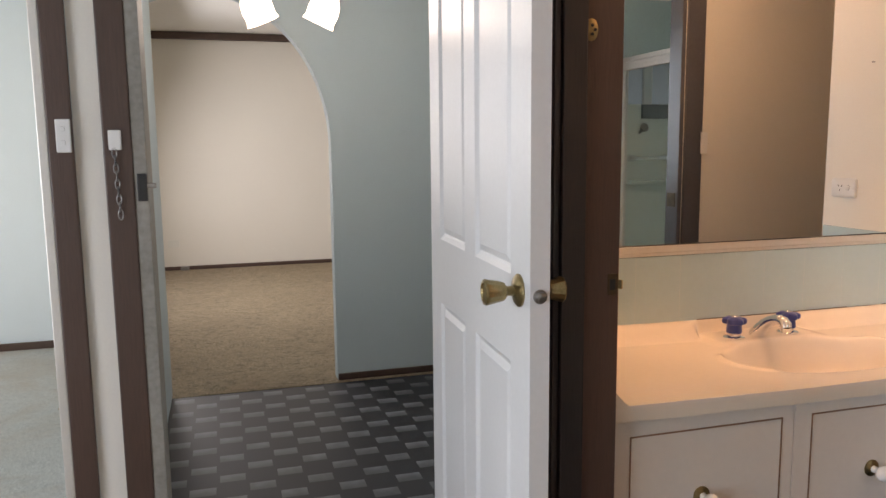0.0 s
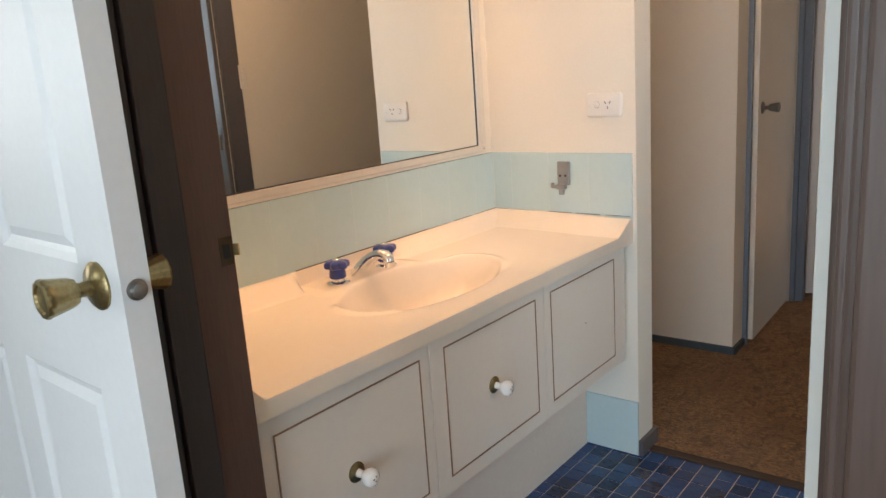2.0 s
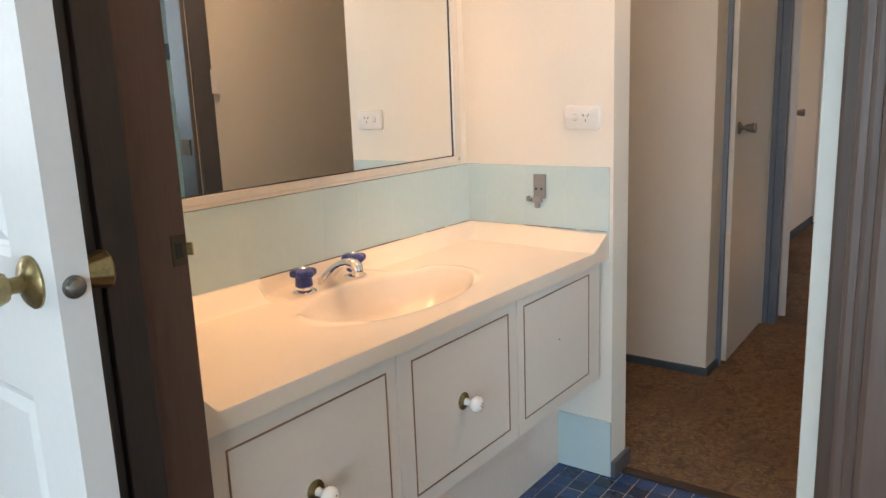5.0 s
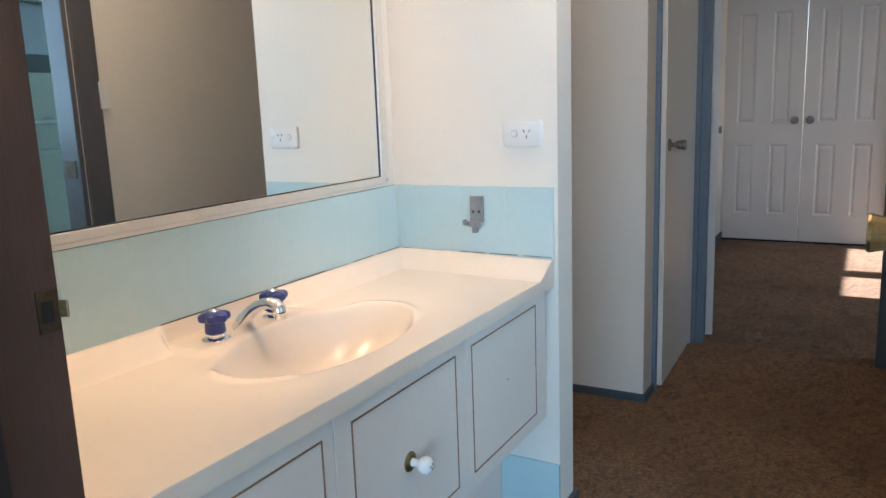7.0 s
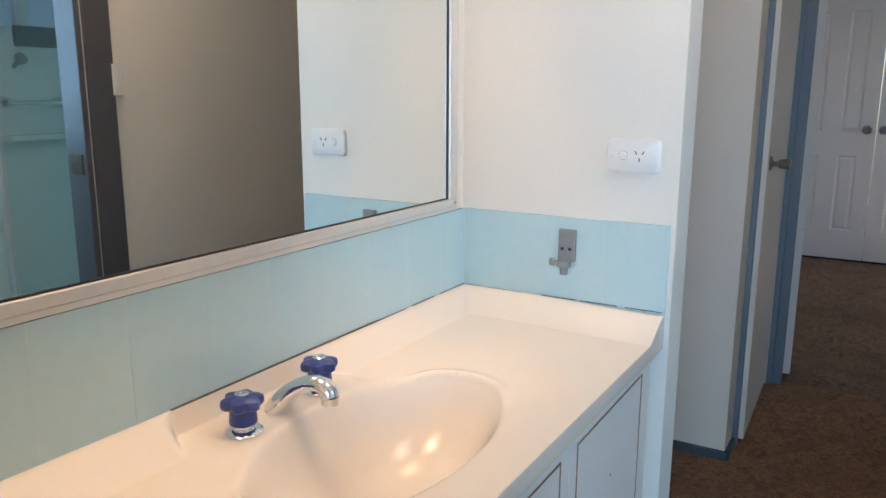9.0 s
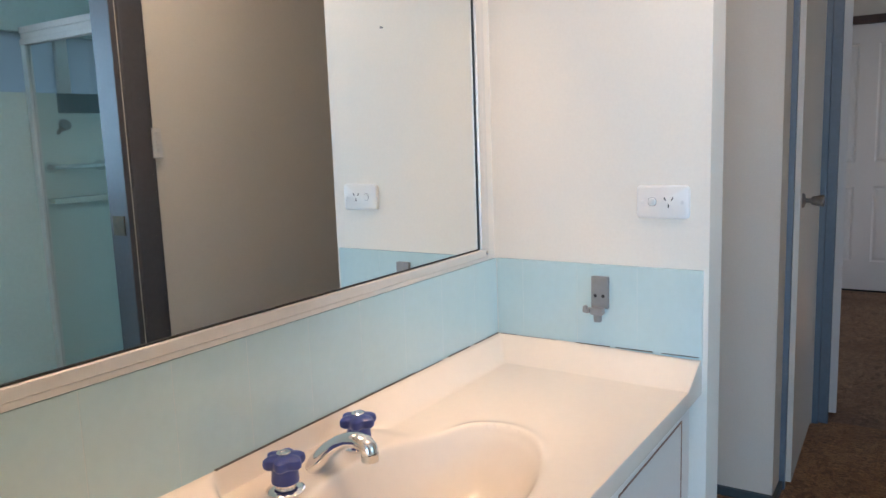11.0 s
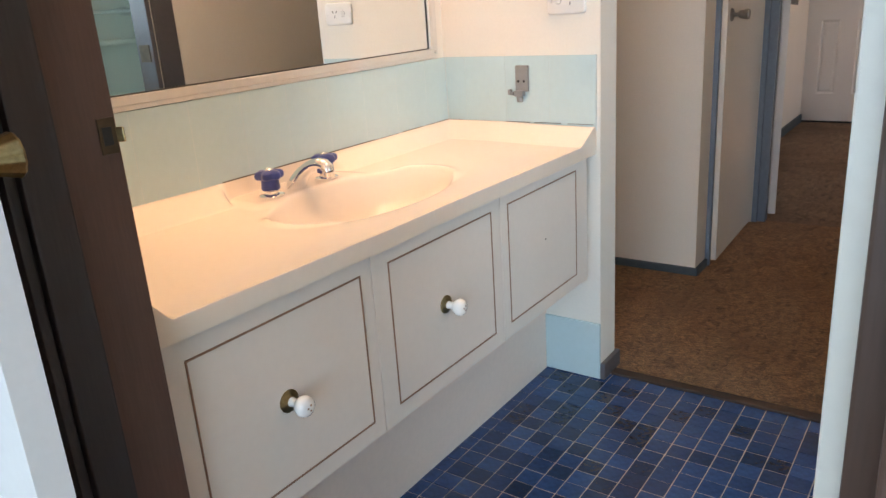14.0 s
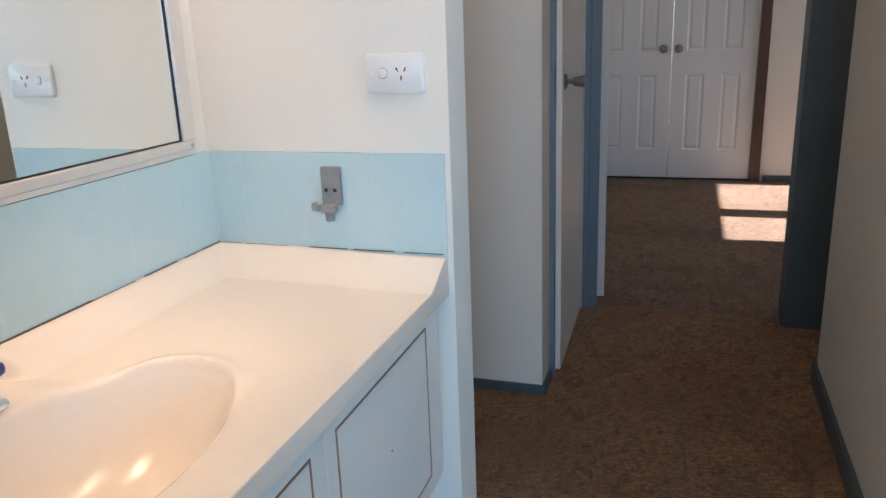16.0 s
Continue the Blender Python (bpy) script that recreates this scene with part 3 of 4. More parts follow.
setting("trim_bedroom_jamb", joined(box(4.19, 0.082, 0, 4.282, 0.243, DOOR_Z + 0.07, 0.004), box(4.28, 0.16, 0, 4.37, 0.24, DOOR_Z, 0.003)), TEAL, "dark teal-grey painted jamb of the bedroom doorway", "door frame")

# ---- doors ----
hall_door = thing("hall_door", (0.676, 1.775, 0.012), "white moulded four-panel door standing open against the wall", "door")
turn_thing(hall_door, -92.9)
ORIGIN[hall_door.name] = Vector()
leaf = panel_leaf(0.82, 2.03, 0.038, ((0.11, 0.365), (0.455, 0.71)), ((0.24, 0.90), (1.075, 1.90)))
part("leaf", moved(leaf, pose(0, -0.019, 0)), DOOR_WHITE, hall_door)
door_knob(hall_door, (0.76, -0.038, 1.052), hinge_turn((0, -1, 0)), BRASS, 0.93)
door_knob(hall_door, (0.76, 0.0, 1.05), hinge_turn((0, 1, 0)) @ Matrix.Diagonal((1, 1, 0.7, 1)), BRASS, 0.93)
part("latch_plate", moved(lathe([(0.0135, 0), (0.0135, 0.002), (0.010, 0.003), (0.009, 0.010), (0.004, 0.012)], 24), pose(0.82, -0.019, 1.05, 0, 90, 0)), PEWTER, hall_door, "round steel latch", True)

bath_door = thing("bathroom_door", (0.876, 0.216, 0.012), "plain cream flush door standing open against the wall", "door")
ORIGIN[bath_door.name] = Vector()
part("leaf", box(0, 0, 0, 0.715, 0.038, 2.03, 0.002), DOOR_CREAM, bath_door)
door_knob(bath_door, (0.655, 0.038, 1.045), hinge_turn((0, 1, 0)))
part("inner_knob", moved(lathe([(0.032, 0), (0.03, 0.008), (0.011, 0.010), (0.011, 0.024), (0.024, 0.03), (0.027, 0.05), (0.002, 0.055)], 28), pose(0.655, 0.0, 1.045) @ hinge_turn((0, -1, 0))), BRASS, bath_door, "", True)
for hz in (0.2, 1.75):
    part("hinge", box(-0.006, -0.006, hz, 0.0, 0.012, hz + 0.1, 0.002), BRASS, bath_door)

cup_door = thing("cupboard_door", (4.24, 1.113, 0.015), "glossy cream flush cupboard door with a brass-coloured knob", "door")
ORIGIN[cup_door.name] = Vector()
turn_thing(cup_door, 181.6)
part("leaf", box(0, 0, 0, 0.69, 0.036, 2.02, 0.002), DOOR_CREAM, cup_door)
door_knob(cup_door, (0.63, 0.036, 1.04), hinge_turn((0, 1, 0)), PEWTER, 0.78, "dull metal rose plate")

bed_door = thing("bedroom_door", (4.375, 1.025, 0.015), "white bedroom door standing open into the room", "door")
ORIGIN[bed_door.name] = Vector()
turn_thing(bed_door, 14)
part("leaf", box(0, -0.036, 0, 0.72, 0.0, 2.02, 0.002), DOOR_WHITE, bed_door)
door_knob(bed_door, (0.66, -0.036, 1.04), hinge_turn((0, -1, 0)), PEWTER, 0.8, "dull metal rose plate")

robe = thing("built_in_wardrobe", (7.325, 0.81, 0.0), "white moulded double wardrobe doors in a brown timber frame", "wardrobe")
part("frame_side", box(7.29, 1.435, 0, 7.42, 1.47, DOOR_Z + 0.06, 0.004), BROWN, robe)
part("frame_side", box(7.29, 0.112, 0, 7.42, 0.187, DOOR_Z + 0.06, 0.004), BROWN, robe)
part("frame_head", box(7.292, 0.187, DOOR_Z, 7.42, 1.435, DOOR_Z + 0.06, 0.004), BROWN, robe)
part("plinth", box(7.345, 0.187, 0.0, 7.40, 1.435, 0.018), DARK, robe, "dark gap under the doors")
for y0, y1, ky in ((0.192, 0.808, 0.762), (0.814, 1.43, 0.876)):
    w = y1 - y0
    leaf = panel_leaf(w, 2.03, 0.034, ((0.105, 0.245), (w - 0.245, w - 0.105)), ((0.225, 0.815), (0.995, 1.89)))
    d = part("wardrobe_door", moved(leaf, pose(7.342, y0, 0.018, 0, 0, 90)), DOOR_WHITE, robe)
    part("knob", moved(lathe([(0.034, 0), (0.032, 0.005), (0.012, 0.010), (0.011, 0.024), (0.024, 0.032), (0.029, 0.042), (0.022, 0.056), (0.002, 0.06)], 24), pose(7.325, ky, 1.03) @ hinge_turn((-1, 0, 0))), PEWTER, d, "round chrome knob", True)

# ---- vanity ----
X0, X1 = 0.832, 2.335


def countertop():
    """Cast top: deck, coved upstands at the back and far end, tap recess, moulded oval basin, dropped front lip and clipped corners."""
    bm = bmesh.new()
    nx, ny = 320, 128
    yf, yb, deck = 1.086, 1.606, 0.776

    def smooth(a, b, v):
        k = max(0.0, min(1.0, (v - a) / (b - a)))
        return k * k * (3 - 2 * k)

    def height(x, y):
        z = deck
        tap = smooth(1.36, 1.40, x) * (1 - smooth(1.71, 1.76, x))
        wide = 0.085 - 0.062 * tap
        z += 0.006 * tap * smooth(1.44, 1.48, y)
        z += 0.043 * smooth(yb - wide, yb - 0.012, y) * (1 - 0.14 * tap)
        end = max(max(0.0, min(1.0, (x - X1 + 0.105) / 0.09)), max(0.0, min(1.0, (X0 + 0.045 - x) / 0.04)))
        z = max(z, deck + 0.043 * (0.8 * end + 0.2 * end * end * (3 - 2 * end)))
        u, v = (x - 1.582) / 0.270, (y - 1.322) / 0.150
        r = (abs(u) ** 2.05 + abs(v) ** 2.05) ** (1 / 2.05)
        if r < 1.35:
            fall = 1 - r ** 2.7
            round_off = 0.07 + 0.05 * (1 - smooth(-0.7, 0.2, v))
            z -= 0.137 * max(0.0, 0.5 * (fall + math.sqrt(fall * fall + round_off ** 2)) - 0.25 * round_off ** 2) * (1 - smooth(1.2, 1.35, r))
        if 0.85 < r < 1.45:
            ridge = math.exp(-((r - 1.03) / (0.022 if r < 1.03 else 0.09)) ** 2)
            sill = math.exp(-((r - 1.02) / (0.022 if r < 1.02 else 0.05)) ** 2)
            far = smooth(0.40, 0.62, u) * smooth(-0.85, -0.55, v) * (1 - smooth(0.45, 0.75, v))
            near = smooth(-0.50, -0.72, u) * smooth(-0.80, -0.60, v) * (1 - smooth(0.25, 0.55, v))
            z += 0.008 * ridge * far + 0.007 * sill * near
        z += 0.016 * max(0.0, 1.35 - x) - 0.009 * max(0.0, x - 1.60) * (1 - smooth(1.12, 1.42, y))
        return z
    grid = []
    for i in range(nx + 1):
        x = X0 + (X1 - X0) * i / nx
        clip = 0.0
        row = []
        for j in range(ny + 1):
            y = yf + clip + (yb - yf - clip) * j / ny
            row.append(bm.verts.new((x, y, height(x, y))))
        grid.append(row)
    for i in range(nx):
        for j in range(ny):
            bm.faces.new((grid[i][j], grid[i + 1][j], grid[i + 1][j + 1], grid[i][j + 1]))
    last = [r[0] for r in grid]
    for dy, dz in ((-0.0012, -0.0012), (-0.0015, -0.004), (-0.0015, -0.033), (-0.001, -0.037), (0.03, -0.037)):
        now = [bm.verts.new((v.co.x, r[0].co.y + dy, (r[0].co.z if dz > -0.02 else deck + 0.016 * max(0.0, 1.35 - v.co.x) - 0.009 * max(0.0, v.co.x - 1.60)) + dz)) for v, r in zip([r[0] for r in grid], grid)]
        for i in range(nx):
            bm.faces.new((last[i], now[i], now[i + 1], last[i + 1]))
        last = now
    for row, edge in ((grid[0], X0), (grid[-1], X1)):
        low = [bm.verts.new((edge, v.co.y, deck - 0.03)) for v in row]
        for j in range(ny):
            bm.faces.new((row[j], row[j + 1], low[j + 1], low[j]))
    return bm


top = thing("washbasin", (1.58, 1.33, 0.742), "cream cast marble vanity top with raised ends and moulded oval basin", "washbasin")
top_mesh = part("basin_top", countertop(), MARBLE, top, "", True)
waste = part("waste", moved(lathe([(0.031, 0.0), (0.031, 0.0015), (0.027, 0.0025), (0.022, 0.0012), (0.020, 0.0005), (0.001, 0.0005)], 32), pose(1.555, 1.335, 0.6395)), CHROME, top, "round chrome waste", True)
part("waste_hole", moved(lathe([(0.012, 0), (0.012, 0.001)], 24), pose(1.555, 1.335, 0.6402)), DARK, top, "dark drain opening")
caulk = thing("caulk_line", (1.6, 1.59, 0.82), "dark cracked caulk where the vanity top meets the tiles", "caulk")
rng = random.Random(11)
xa = 1.40
while xa < 2.31:
    xb = xa + rng.uniform(0.04, 0.16)
    thick = 0.0030 if xa < 1.93 else rng.choice((0.0012, 0.0018, 0.0024))
    zc = 0.8180
    part("caulk_bead", box(xa, 1.5945, zc, xb, 1.5989, zc + thick, 0.0005), CAULK, caulk)
    xa = xb + (0.0 if xa < 1.90 else rng.uniform(0.004, 0.03))
ya = 1.09
while ya < 1.56:
    yb = ya + rng.uniform(0.03, 0.12)
    part("caulk_bead", box(2.3255, ya, 0.8180, 2.3291, min(yb, 1.59), 0.8180 + rng.choice((0.0008, 0.0012, 0.0017)), 0.0005), CAULK, caulk)
    ya = yb + rng.uniform(0.003, 0.02)

cabinet = thing("vanity_cabinet", (1.58, 1.33, 0.0), "cream wall-hung vanity cabinet with brown inlay lines", "vanity cabinet")
part("body", box(X0 + 0.002, 1.117, 0.345, 2.31, 1.593, 0.63), LAMINATE, cabinet)
part("top_rail", joined(box(X0 + 0.002, 1.117, 0.645, 2.31, 1.128, 0.742), box(2.295, 1.128, 0.645, 2.31, 1.593, 0.742)), LAMINATE, cabinet)
part("kickboard", box(X0, 1.262, 0.0, 2.337, 1.28, 0.345), KICK, cabinet, "plain cream kickboard set back under the cabinet")
part("filler", box(2.272, 1.104, 0.345, 2.31, 1.117, 0.742, 0.002), LAMINATE, cabinet)
for xa, xb, ia, ib, kx in ((X0 + 0.004, 1.318, 0.890, 1.286, 1.075), (1.3205, 1.800, 1.368, 1.758, 1.554), (1.8022, 2.268, 1.834, 2.220, None)):
    front = part("cabinet_door", box(xa, 1.097, 0.355, xb, 1.115, 0.742, 0.0012), LAMINATE, cabinet)
    lines = joined(*[box(a, 1.0955, c, b, 1.0975, d) for a, b, c, d in ((ia, ib, 0.7045, 0.708), (ia, ib, 0.393, 0.3965), (ia, ia + 0.0032, 0.3965, 0.7045), (ib - 0.0032, ib, 0.3965, 0.7045))])
    part("inlay", lines, INLAY, front, "thin brown inlaid rectangle")
    if kx:
        m = pose(kx, 1.097, 0.549) @ hinge_turn((0, -1, 0))
        k = part("porcelain_knob", moved(lathe([(0.009, 0.006), (0.008, 0.018), (0.011, 0.024), (0.017, 0.030), (0.0195, 0.038), (0.017, 0.046), (0.010, 0.051), (0.002, 0.052)], 28), m), PORCELAIN, front, "white porcelain knob with a small floral print", True)
        part("back_plate", moved(lathe([(0.021, 0), (0.021, 0.002), (0.016, 0.005), (0.012, 0.006), (0.010, 0.007)], 28), m), BRASS, k, "round antique brass back plate", True)
        for a in (0.6, 1.5, 2.4):
            part("printed_petal", moved(lathe([(0.0022, 0.0505), (0.0018, 0.0524)], 8), m @ pose(0.005 * math.cos(a * 2), 0.005 * math.sin(a * 2), 0)), INLAY, k)
    else:
        part("screw_hole", moved(lathe([(0.002, 0), (0.002, 0.001)], 10), pose(2.03, 1.0968, 0.56, 90, 0, 0)), DARK, front)


def tap_handle(x, y):
    t = thing("basin_tap", (x, y, 0.783), "dark blue plastic star-shaped tap handle on a chrome base", "tap", "pair of basin taps")
    at = Matrix.Translation((x, y, 0.783))
    part("flange", moved(lathe([(0.030, 0), (0.0305, 0.003), (0.027, 0.006), (0.018, 0.0075)], 36), at), CHROME, t, "", True)
    part("stem", moved(lathe([(0.0165, 0.007), (0.0165, 0.013), (0.0150, 0.0135), (0.0150, 0.018)], 28), at), CHROME, t, "", True)
    part("skirt", moved(lathe([(0.0175, 0.015), (0.0215, 0.016), (0.0220, 0.020), (0.0205, 0.036), (0.021, 0.044)], 36), at), BLUE_PLASTIC, t, "", True)
    part("star_grip", moved(lathe([(0.019, 0.039), (0.030, 0.041), (0.0335, 0.044), (0.0345, 0.050), (0.0330, 0.056), (0.027, 0.0595), (0.013, 0.061)], 72, 6, 0.24), at), BLUE_PLASTIC, t, "", True)
    part("button", moved(lathe([(0.0115, 0.059), (0.0115, 0.0635), (0.0095, 0.065), (0.006, 0.0648), (0.0055, 0.0635), (0.001, 0.0635)], 24), at), CHROME, t, "chrome cap", True)
    return t


tap_handle(1.459, 1.504)
tap_handle(1.648, 1.509)
spout = thing("basin_spout", (1.55, 1.505, 0.795), "curved chrome basin spout between the taps", "spout")
pts = [(1.550, 1.518, 0.783), (1.550, 1.514, 0.790), (1.551, 1.504, 0.803), (1.552, 1.489, 0.819), (1.553, 1.470, 0.833), (1.554, 1.452, 0.8415), (1.555, 1.435, 0.8445), (1.556, 1.421, 0.842), (1.557, 1.412, 0.834), (1.557, 1.410, 0.826)]
part("body", tube(pts, (0.026, 0.0255, 0.023, 0.0195, 0.017, 0.0155, 0.0155, 0.0165, 0.0165, 0.0155), 28, 0.82), CHROME, spout, "", True)
part("aerator", moved(lathe([(0.0145, 0.0), (0.0145, 0.012), (0.012, 0.013)], 24), pose(1.557, 1.411, 0.814)), CHROME, spout, "", True)

# ---- splashback and skirting tiles ----
back_tiles = setting("splashback_bed", joined(box(X0, 1.5988, 0.80, 2.337, 1.6085, 1.014), box(2.3297, 1.084, 0.80, 2.3375, 1.6010, 1.014)), GROUT_PALE, "grout bed of the pale blue splashback", "splashback")
edges = [X0, 0.901, 1.047, 1.193, 1.339, 1.485, 1.631, 1.777, 1.923, 2.069, 2.215, 2.329]
for a, b in zip(edges, edges[1:]):
    part("tile", box(a + 0.0004, 1.5986, 0.812, b - 0.0004, 1.607, 1.015), TILE_PALE, back_tiles)
ends = [1.084, 1.231, 1.379, 1.524, 1.597]
for a, b in zip(ends, ends[1:]):
    part("tile", box(2.3292, a + 0.0004, 0.812, 2.336, b - 0.0004, 1.015), TILE_PALE, back_tiles)
low = setting("skirting_tiles_bed", box(2.3345, 1.072, 0.0, 2.3375, 1.262, 0.19), GROUT_PALE, "grout bed of the pale blue skirting tiles", "skirting")
for a, b in ((1.072, 1.261),):
    part("tile", box(2.327, a, 0.003, 2.336, b, 0.193, 0.0012, 1), TILE_PALE, low)

# ---- mirror ----
mirror = thing("wall_mirror", (1.55, 1.57, 1.03), "large frameless-edged mirror in a cream aluminium frame", "mirror")
part("glass", box(X0, 1.6035, 1.040, 2.256, 1.6075, 1.96), MIRROR, mirror, "silvered mirror glass")
part("edge_seal", joined(box(X0, 1.6010, 1.0462, 2.2520, 1.6033, 1.0490), box(2.2493, 1.6010, 1.0492, 2.2520, 1.6033, 1.96)), DARK, mirror, "thin black edge seal")
part("frame_rail", joined(box(X0, 1.594, 1.0275, 2.288, 1.6025, 1.0460, 0.002), box(X0, 1.5955, 1.0165, 2.284, 1.6025, 1.0272, 0.002)), ALU, mirror)
part("frame_stile", joined(box(2.2522, 1.594, 1.0463, 2.272, 1.6025, 1.96, 0.002), box(2.2724, 1.5955, 1.0463, 2.290, 1.6025, 1.96, 0.003)), ALU, mirror)
part("frame_screw", moved(lathe([(0.005, 0), (0.005, 0.002), (0.003, 0.003)], 16), pose(2.272, 1.5938, 1.037, 90, 0, 0)), CHROME, mirror, "", True)
bulkhead = setting("bulkhead_vanity", box(0.81, 1.30, 2.10, 2.337, 1.608, CEIL_Z), CEIL, "white bulkhead above the vanity", "bulkhead")
for lx in (1.02, 1.58, 2.137):
    dl = thing("downlight", (lx, 1.53, 2.10), "small round recessed downlight in the bulkhead", "downlight", "downlights over the vanity")
    part("trim_ring", moved(lathe([(0.044, 0), (0.044, -0.004), (0.038, -0.006), (0.036, -0.001)], 32), pose(lx, 1.53, 2.0995)), WHITE_PLASTIC, dl, "", True)
    part("lens", moved(lathe([(0.034, 0), (0.034, -0.0015)], 28), pose(lx, 1.53, 2.0995)), BULB_FACE, dl, "lit warm lens")

# Fixture made up to go with the added fill light; never in view.
fill_oyster = thing("fill_ceiling_lamp", (1.9, 0.72, CEIL_Z), "round lit glass ceiling lamp, added out of view as fill", "ceiling lamp")
part("base", moved(lathe([(0.15, 0), (0.15, -0.02), (0.14, -0.025)], 36), pose(1.9, 0.72, CEIL_Z)), WHITE_PLASTIC, fill_oyster, "", True)
bowl = part("bowl", moved(lathe([(0.14, -0.02), (0.13, -0.06), (0.09, -0.10), (0.03, -0.115), (0.002, -0.117)], 36), pose(1.9, 0.72, CEIL_Z)), BULB_FACE, fill_oyster, "lit frosted glass bowl", True)
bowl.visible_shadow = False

# ---- small wall things ----


def rounded_plate(wide, high, thick, radius):
    """A moulded plate with round corners and a domed rim: y wide, x high, rising along z."""
    bm = bmesh.new()
    rings = []
    for inset, z in ((0.0, 0.0), (0.0, thick * 0.55), (thick * 0.12, thick * 0.82), (thick * 0.4, thick)):
        ring = []
        for cx, cy, start in ((1, 1, 0), (-1, 1, 90), (-1, -1, 180), (1, -1, 270)):
            for k in range(7):
                a = radians(start + 15 * k)
                ring.append(bm.verts.new((cx * (high / 2 - radius) + (radius - inset) * math.cos(a), cy * (wide / 2 - radius) + (radius - inset) * math.sin(a), z)))
        rings.append(ring)
    for p, q in zip(rings, rings[1:]):
        for k in range(28):
            bm.faces.new((p[k], p[(k + 1) % 28], q[(k + 1) % 28], q[k]))
    bm.faces.new(rings[-1])
    return bm


def outlet():
    t = thing("power_point", (2.337, 1.178, 1.167), "white single switched power point on the nib wall", "power outlet")
    part("plate", moved(rounded_plate(0.118, 0.074, 0.010, 0.011), pose(2.337, 1.174, 1.1645, 0, -90, 0)), WHITE_PLASTIC, t, "", True)
    part("rocker_gap", moved(rounded_plate(0.0185, 0.0195, 0.0006, 0.007), pose(2.3272, 1.1965, 1.1655, 0, -90, 0)), GREY_PLASTIC, t)
    part("rocker", moved(rounded_plate(0.0165, 0.0175, 0.0030, 0.006), pose(2.3270, 1.1965, 1.1655, 0, -90, 0)), WHITE_PLASTIC, t, "small white rocker switch", True)
    for dy, dz, tilt in ((0.0080, 0.006, -28), (-0.0080, 0.006, 28), (0.0, -0.0095, 0)):
        part("slot", moved(box(-0.0006, -0.0012, -0.0042, 0.0006, 0.0012, 0.0042), pose(2.3268, 1.160 + dy, 1.166 + dz, tilt, 0, 0)), DARK, t)
    for dy in (1.128, 1.220):
        part("screw_cap", moved(lathe([(0.0045, 0), (0.0045, 0.0012), (0.003, 0.0016)], 18), pose(2.3272, dy, 1.1645, 0, -90, 0)), WHITE_PLASTIC, t, "", True)


outlet()
holder = thing("wall_holder", (2.33, 1.325, 0.93), "grey plastic holder clipped to the splashback tiles", "holder")
part("back", box(2.318, 1.297, 0.911, 2.3295, 1.339, 0.988, 0.003), GREY_PLASTIC, holder)
part("cup", joined(box(2.298, 1.304, 0.899, 2.319, 1.334, 0.916, 0.003), box(2.292, 1.335, 0.903, 2.318, 1.345, 0.913, 0.003)), GREY_PLASTIC, holder)
part("spigot", moved(lathe([(0.009, 0), (0.010, 0.014), (0.010, 0.018)], 20), pose(2.309, 1.319, 0.882)), GREY_PLASTIC, holder, "", True)
part("hook", box(2.288, 1.340, 0.905, 2.302, 1.349, 0.921, 0.003), GREY_PLASTIC, holder)
for dy in (1.309, 1.328):
    part("screw", moved(lathe([(0.004, 0), (0.004, 0.0015)], 14), pose(2.3182, dy, 0.942, 0, -90, 0)), DARK, holder)
pin = thing("wall_nail", (2.335, 1.275, 1.62), "small nail in the nib wall", "nail")
part("nail", moved(lathe([(0.0035, 0), (0.0035, 0.002), (0.0015, 0.003), (0.0015, 0.01)], 12), pose(2.327, 1.275, 1.62, 0, 90, 0)), PEWTER, pin)

sw = thing("light_switch", (2.398, 0.197, 1.34), "narrow white triple light switch on the blue-grey architrave", "light switch")
part("plate", box(2.380, 0.196, 1.286, 2.416, 0.206, 1.392, 0.003), WHITE_PLASTIC, sw)
for dz in (1.305, 1.334, 1.363):
    part("rocker", box(2.391, 0.205, dz, 2.405, 0.2095, dz + 0.014, 0.0015), WHITE_PLASTIC, sw)
sw = thing("light_switch", (-0.30, 1.78, 1.37), "narrow white light switch on the brown architrave", "light switch")
part("plate", box(-0.317, 1.772, 1.330, -0.283, 1.7825, 1.412, 0.003), WHITE_PLASTIC, sw)
for dz in (1.348, 1.382):
    part("rocker", box(-0.305, 1.769, dz, -0.295, 1.773, dz + 0.012, 0.0012), WHITE_PLASTIC, sw)

chain = thing("door_chain", (-0.188, 1.78, 1.36), "tarnished metal security chain hanging from its keeper plate", "door chain")
part("keeper", box(-0.199, 1.774, 1.335, -0.168, 1.7825, 1.385, 0.004), WHITE_PLASTIC, chain)
for i in range(9):
    ring = [(0.0055 * math.cos(a), 0, 0.013 * math.sin(a)) for a in [2 * math.pi * k / 16 for k in range(17)]]
    part("link", moved(tube(ring, [0.0018] * 17, 6), pose(-0.186 + 0.0007 * i, 1.7755, 1.328 - 0.0195 * i, 0, 0, 90 if i % 2 else 0)), PEWTER, chain, "", True)
lock = thing("rim_lock_keeper", (-0.125, 1.785, 1.24), "black rim lock keeper with a steel bolt on the jamb", "lock")
part("case", box(-0.137, 1.765, 1.205, -0.113, 1.787, 1.275, 0.003), DARK, lock)
part("bolt", box(-0.114, 1.768, 1.238, -0.092, 1.778, 1.25, 0.002), PEWTER, lock, "steel bolt")

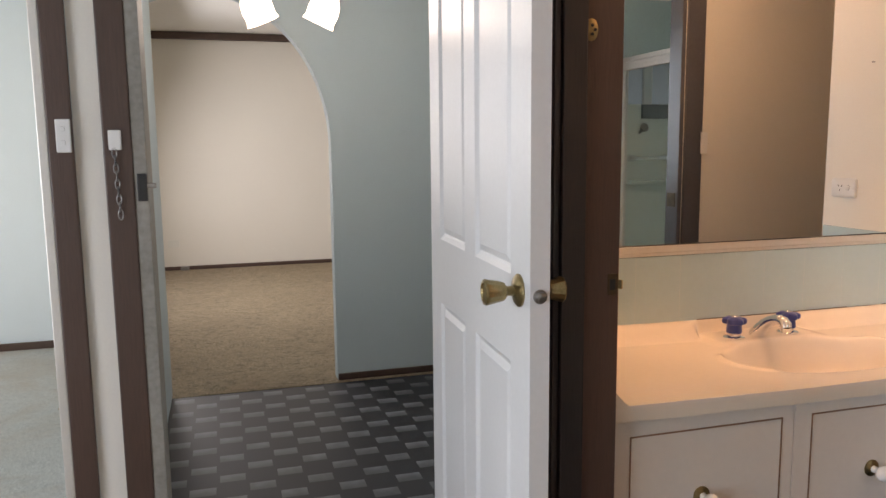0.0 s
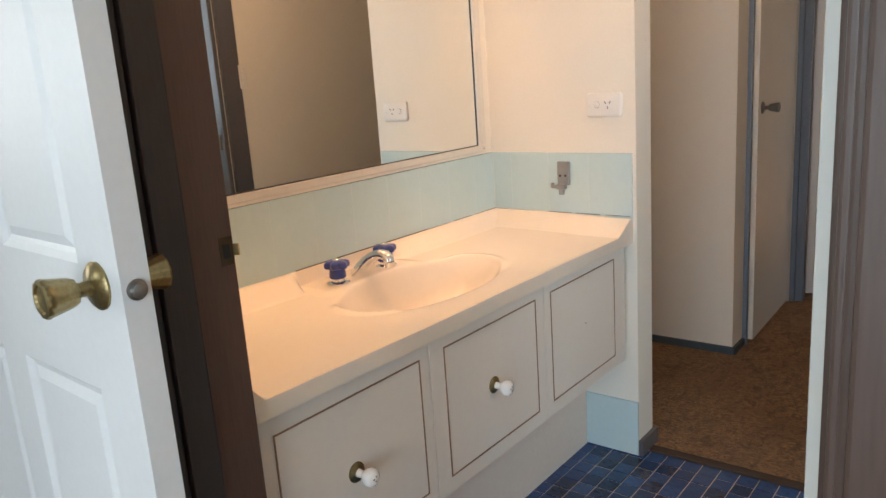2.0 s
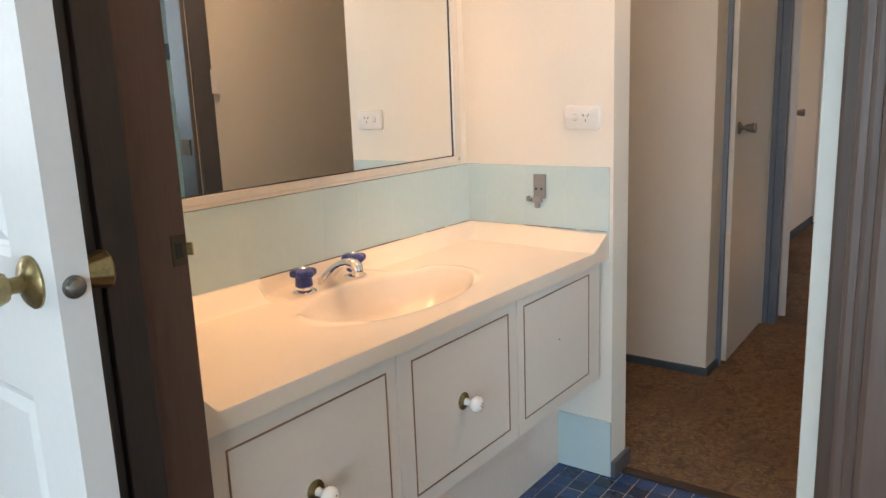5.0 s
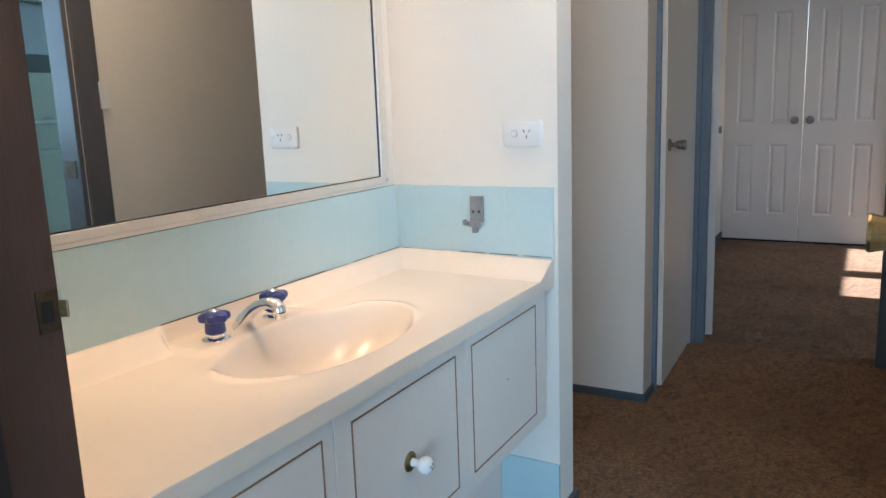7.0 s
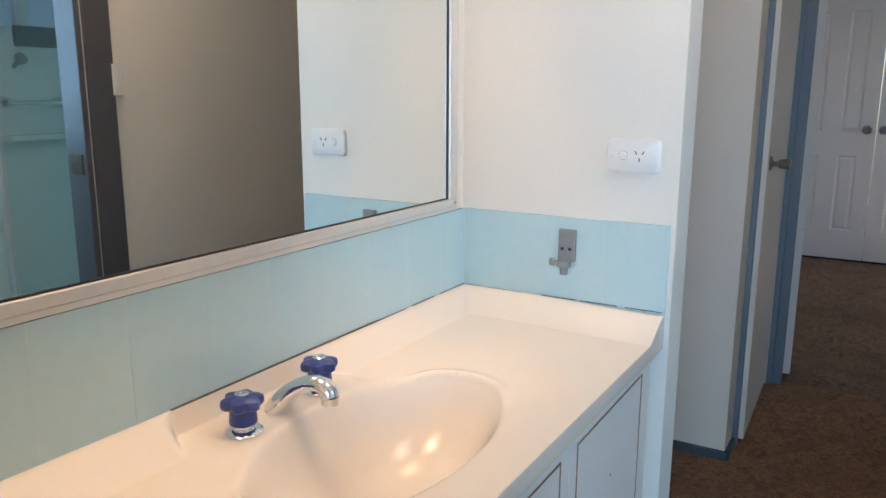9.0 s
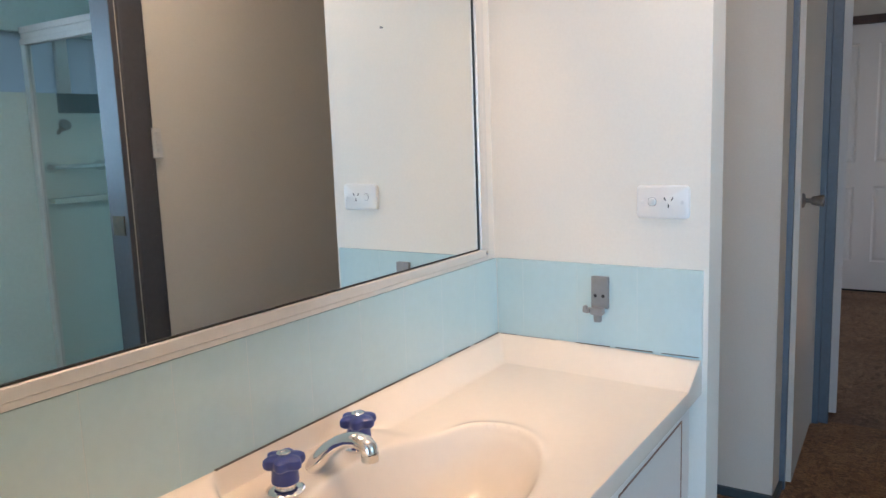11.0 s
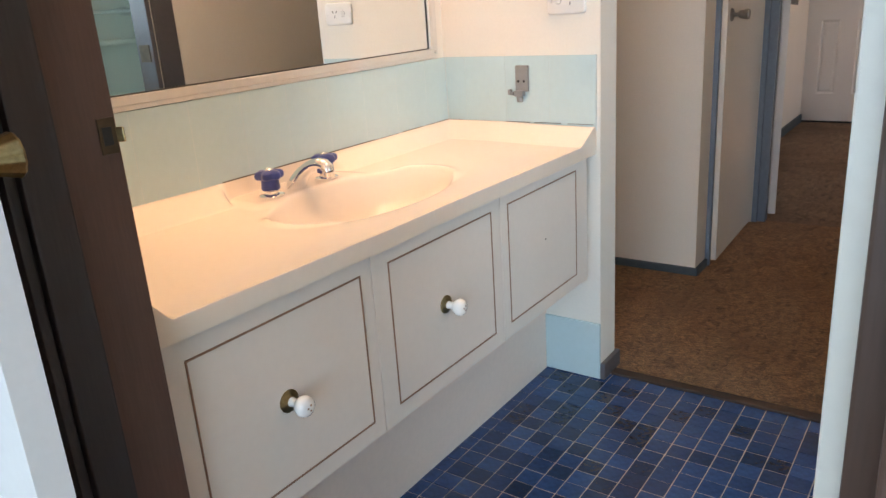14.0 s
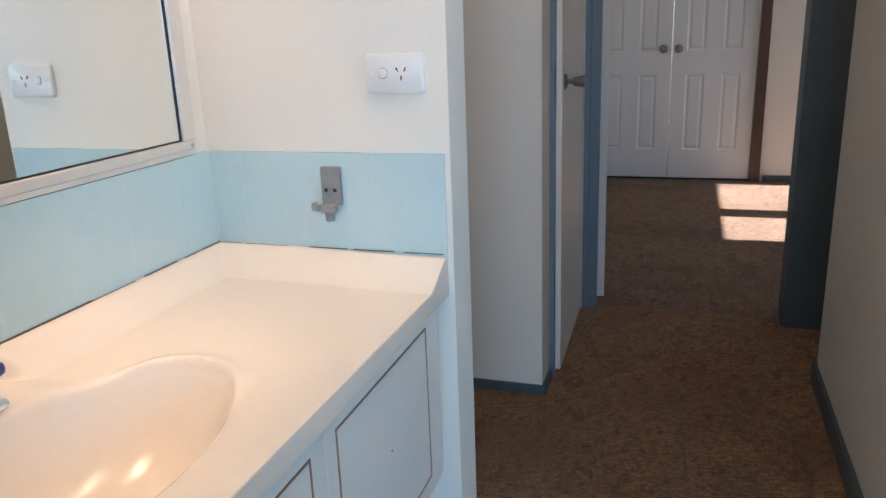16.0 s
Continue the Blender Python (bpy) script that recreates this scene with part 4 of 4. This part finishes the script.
# ---- hall lamp, living room ----
lamp = thing("hall_pendant", (0.38, 3.0, CEIL_Z), "hanging hall lamp with frosted glass tulip shades", "pendant lamp")
part("canopy", moved(lathe([(0.06, 0), (0.06, -0.012), (0.02, -0.03)], 28), pose(0.38, 3.0, CEIL_Z)), BRASS, lamp, "", True)
part("rod", tube([(0.38, 3.0, CEIL_Z - 0.02), (0.38, 3.0, 2.2), (0.38, 3.0, 2.04)], [0.008] * 3, 12), BRASS, lamp, "", True)
for lx in (0.245, 0.517):
    part("arm", tube([(0.38, 3.0, 2.05), (0.38 + (lx - 0.38) * 0.4, 3.0, 2.02), (lx, 3.0, 2.02), (lx, 3.0, 1.985)], [0.007] * 4, 10), BRASS, lamp, "", True)
    s = part("shade", moved(lathe([(0.025, 0.09), (0.045, 0.075), (0.066, 0.04), (0.074, 0.0), (0.070, -0.04), (0.078, -0.065), (0.074, -0.065), (0.064, -0.038)], 36, 9, 0.05), pose(lx, 3.0, 1.905, 12, 24 if lx > 0.38 else -24, 0) @ Matrix.Diagonal((0.9, 0.9, 0.9, 1))), GLOBE, lamp, "lit frosted glass tulip shade", True)
    s.visible_shadow = False
socket = thing("power_point", (-0.46, 8.49, 0.30), "small cream power point low on the living room wall", "power outlet")
part("plate", box(-0.52, 8.488, 0.26, -0.40, 8.499, 0.34, 0.004), DOOR_CREAM, socket)
phone = thing("floor_outlet", (-0.35, 8.44, 0.06), "small dark cable outlet at the living room skirting", "cable outlet")
part("body", box(-0.40, 8.43, 0.004, -0.31, 8.48, 0.05, 0.008), PEWTER, phone)

# ---- shower room ----
screen = thing("shower_screen", (2.66, -0.5, 0.0), "framed shower screen of tinted glass with a pale top rail", "shower screen")
part("top_rail", joined(box(2.645, -1.07, 1.815, 2.685, 0.03, 1.842, 0.004), box(2.652, -1.07, 1.842, 2.68, 0.03, 1.868, 0.003), box(2.647, -1.07, 1.868, 2.685, 0.03, 1.898, 0.004)), PELMET, screen)
part("stile", box(2.648, -1.068, 0.05, 2.68, -1.03, 1.815, 0.003), ALU, screen)
part("sill", box(2.64, -1.07, 0.0, 2.69, 0.03, 0.05, 0.004), ALU, screen)
g = part("pane", box(2.660, -1.03, 0.05, 2.666, 0.03, 1.815), GLASS, screen, "blue-green tinted glass pane")
g.visible_shadow = False
rail = thing("grab_rail", (2.86, -1.07, 1.24), "horizontal metal grab rail on the shower wall", "grab rail")
part("bar", tube([(2.72, -1.01, 1.245), (2.85, -1.01, 1.245), (3.0, -1.01, 1.245)], [0.012] * 3, 12), CHROME, rail, "", True)
for rx in (2.73, 2.99):
    part("bracket", moved(lathe([(0.03, 0), (0.025, 0.03), (0.012, 0.06)], 20), pose(rx, -1.07, 1.245, -90, 0, 0)), CHROME, rail, "", True)
ledge = thing("soap_ledge", (2.9, -1.05, 1.08), "pale green tiled soap ledge on the shower wall", "ledge")
part("slab", box(2.70, -1.07, 1.07, 3.05, -1.0, 1.095, 0.004), SHOWER_TILE, ledge)
sill = thing("window_sill", (3.0, -1.05, 1.55), "dark tiled sill under the shower window", "window sill")
part("slab", box(2.80, -1.07, 1.505, 3.3, -1.045, 1.60, 0.004), TEAL, sill)
hook = thing("shower_spray", (2.79, -1.05, 1.4), "small dark shower spray head on the wall", "shower spray")
part("head", moved(lathe([(0.010, 0), (0.012, 0.04), (0.030, 0.07), (0.030, 0.08)], 20), pose(2.79, -1.07, 1.41, -60, 0, 0)), PEWTER, hook, "", True)

# ---- mosaic floor tiles ----
PITCH = 0.0588


def mosaic_tiles():
    bm = box(0, 0, -0.006, PITCH - 0.0026, PITCH - 0.0026, 0.0, 0.0009, 1)
    me = bpy.data.meshes.new("tile")
    bm.to_mesh(me)
    bm.free()
    me.materials.append(TILE_BLUE)
    rng = random.Random(5)
    rest, count = [], 0
    gap = 0.0026
    for i in range(27):
        for j in range(19):
            x, y = 2.3238 - PITCH * i, 1.2264 - PITCH * j
            if x < 0.81 or y < 0.10:
                continue
            z = rng.uniform(-0.0006, 0.0006)
            if i and j and count < 300 and x > 1.05:
                ob = new("tile", me)
                ob.parent = mosaic
                ob.location = (x, y, z)
                ob.rotation_euler = (rng.gauss(0, 0.005), rng.gauss(0, 0.005), 0)
                count += 1
            elif y > 0.145 and x > 0.83:
                x1 = min(x + PITCH - gap, 2.380)
                rest.append(box(x, y, -0.006, x1, min(y + PITCH - gap, 1.262), z, 0.0009, 1))
    if rest:
        tagged(part("tile_rest", joined(*rest), TILE_BLUE, mosaic), kind="stuff")


mosaic_tiles()
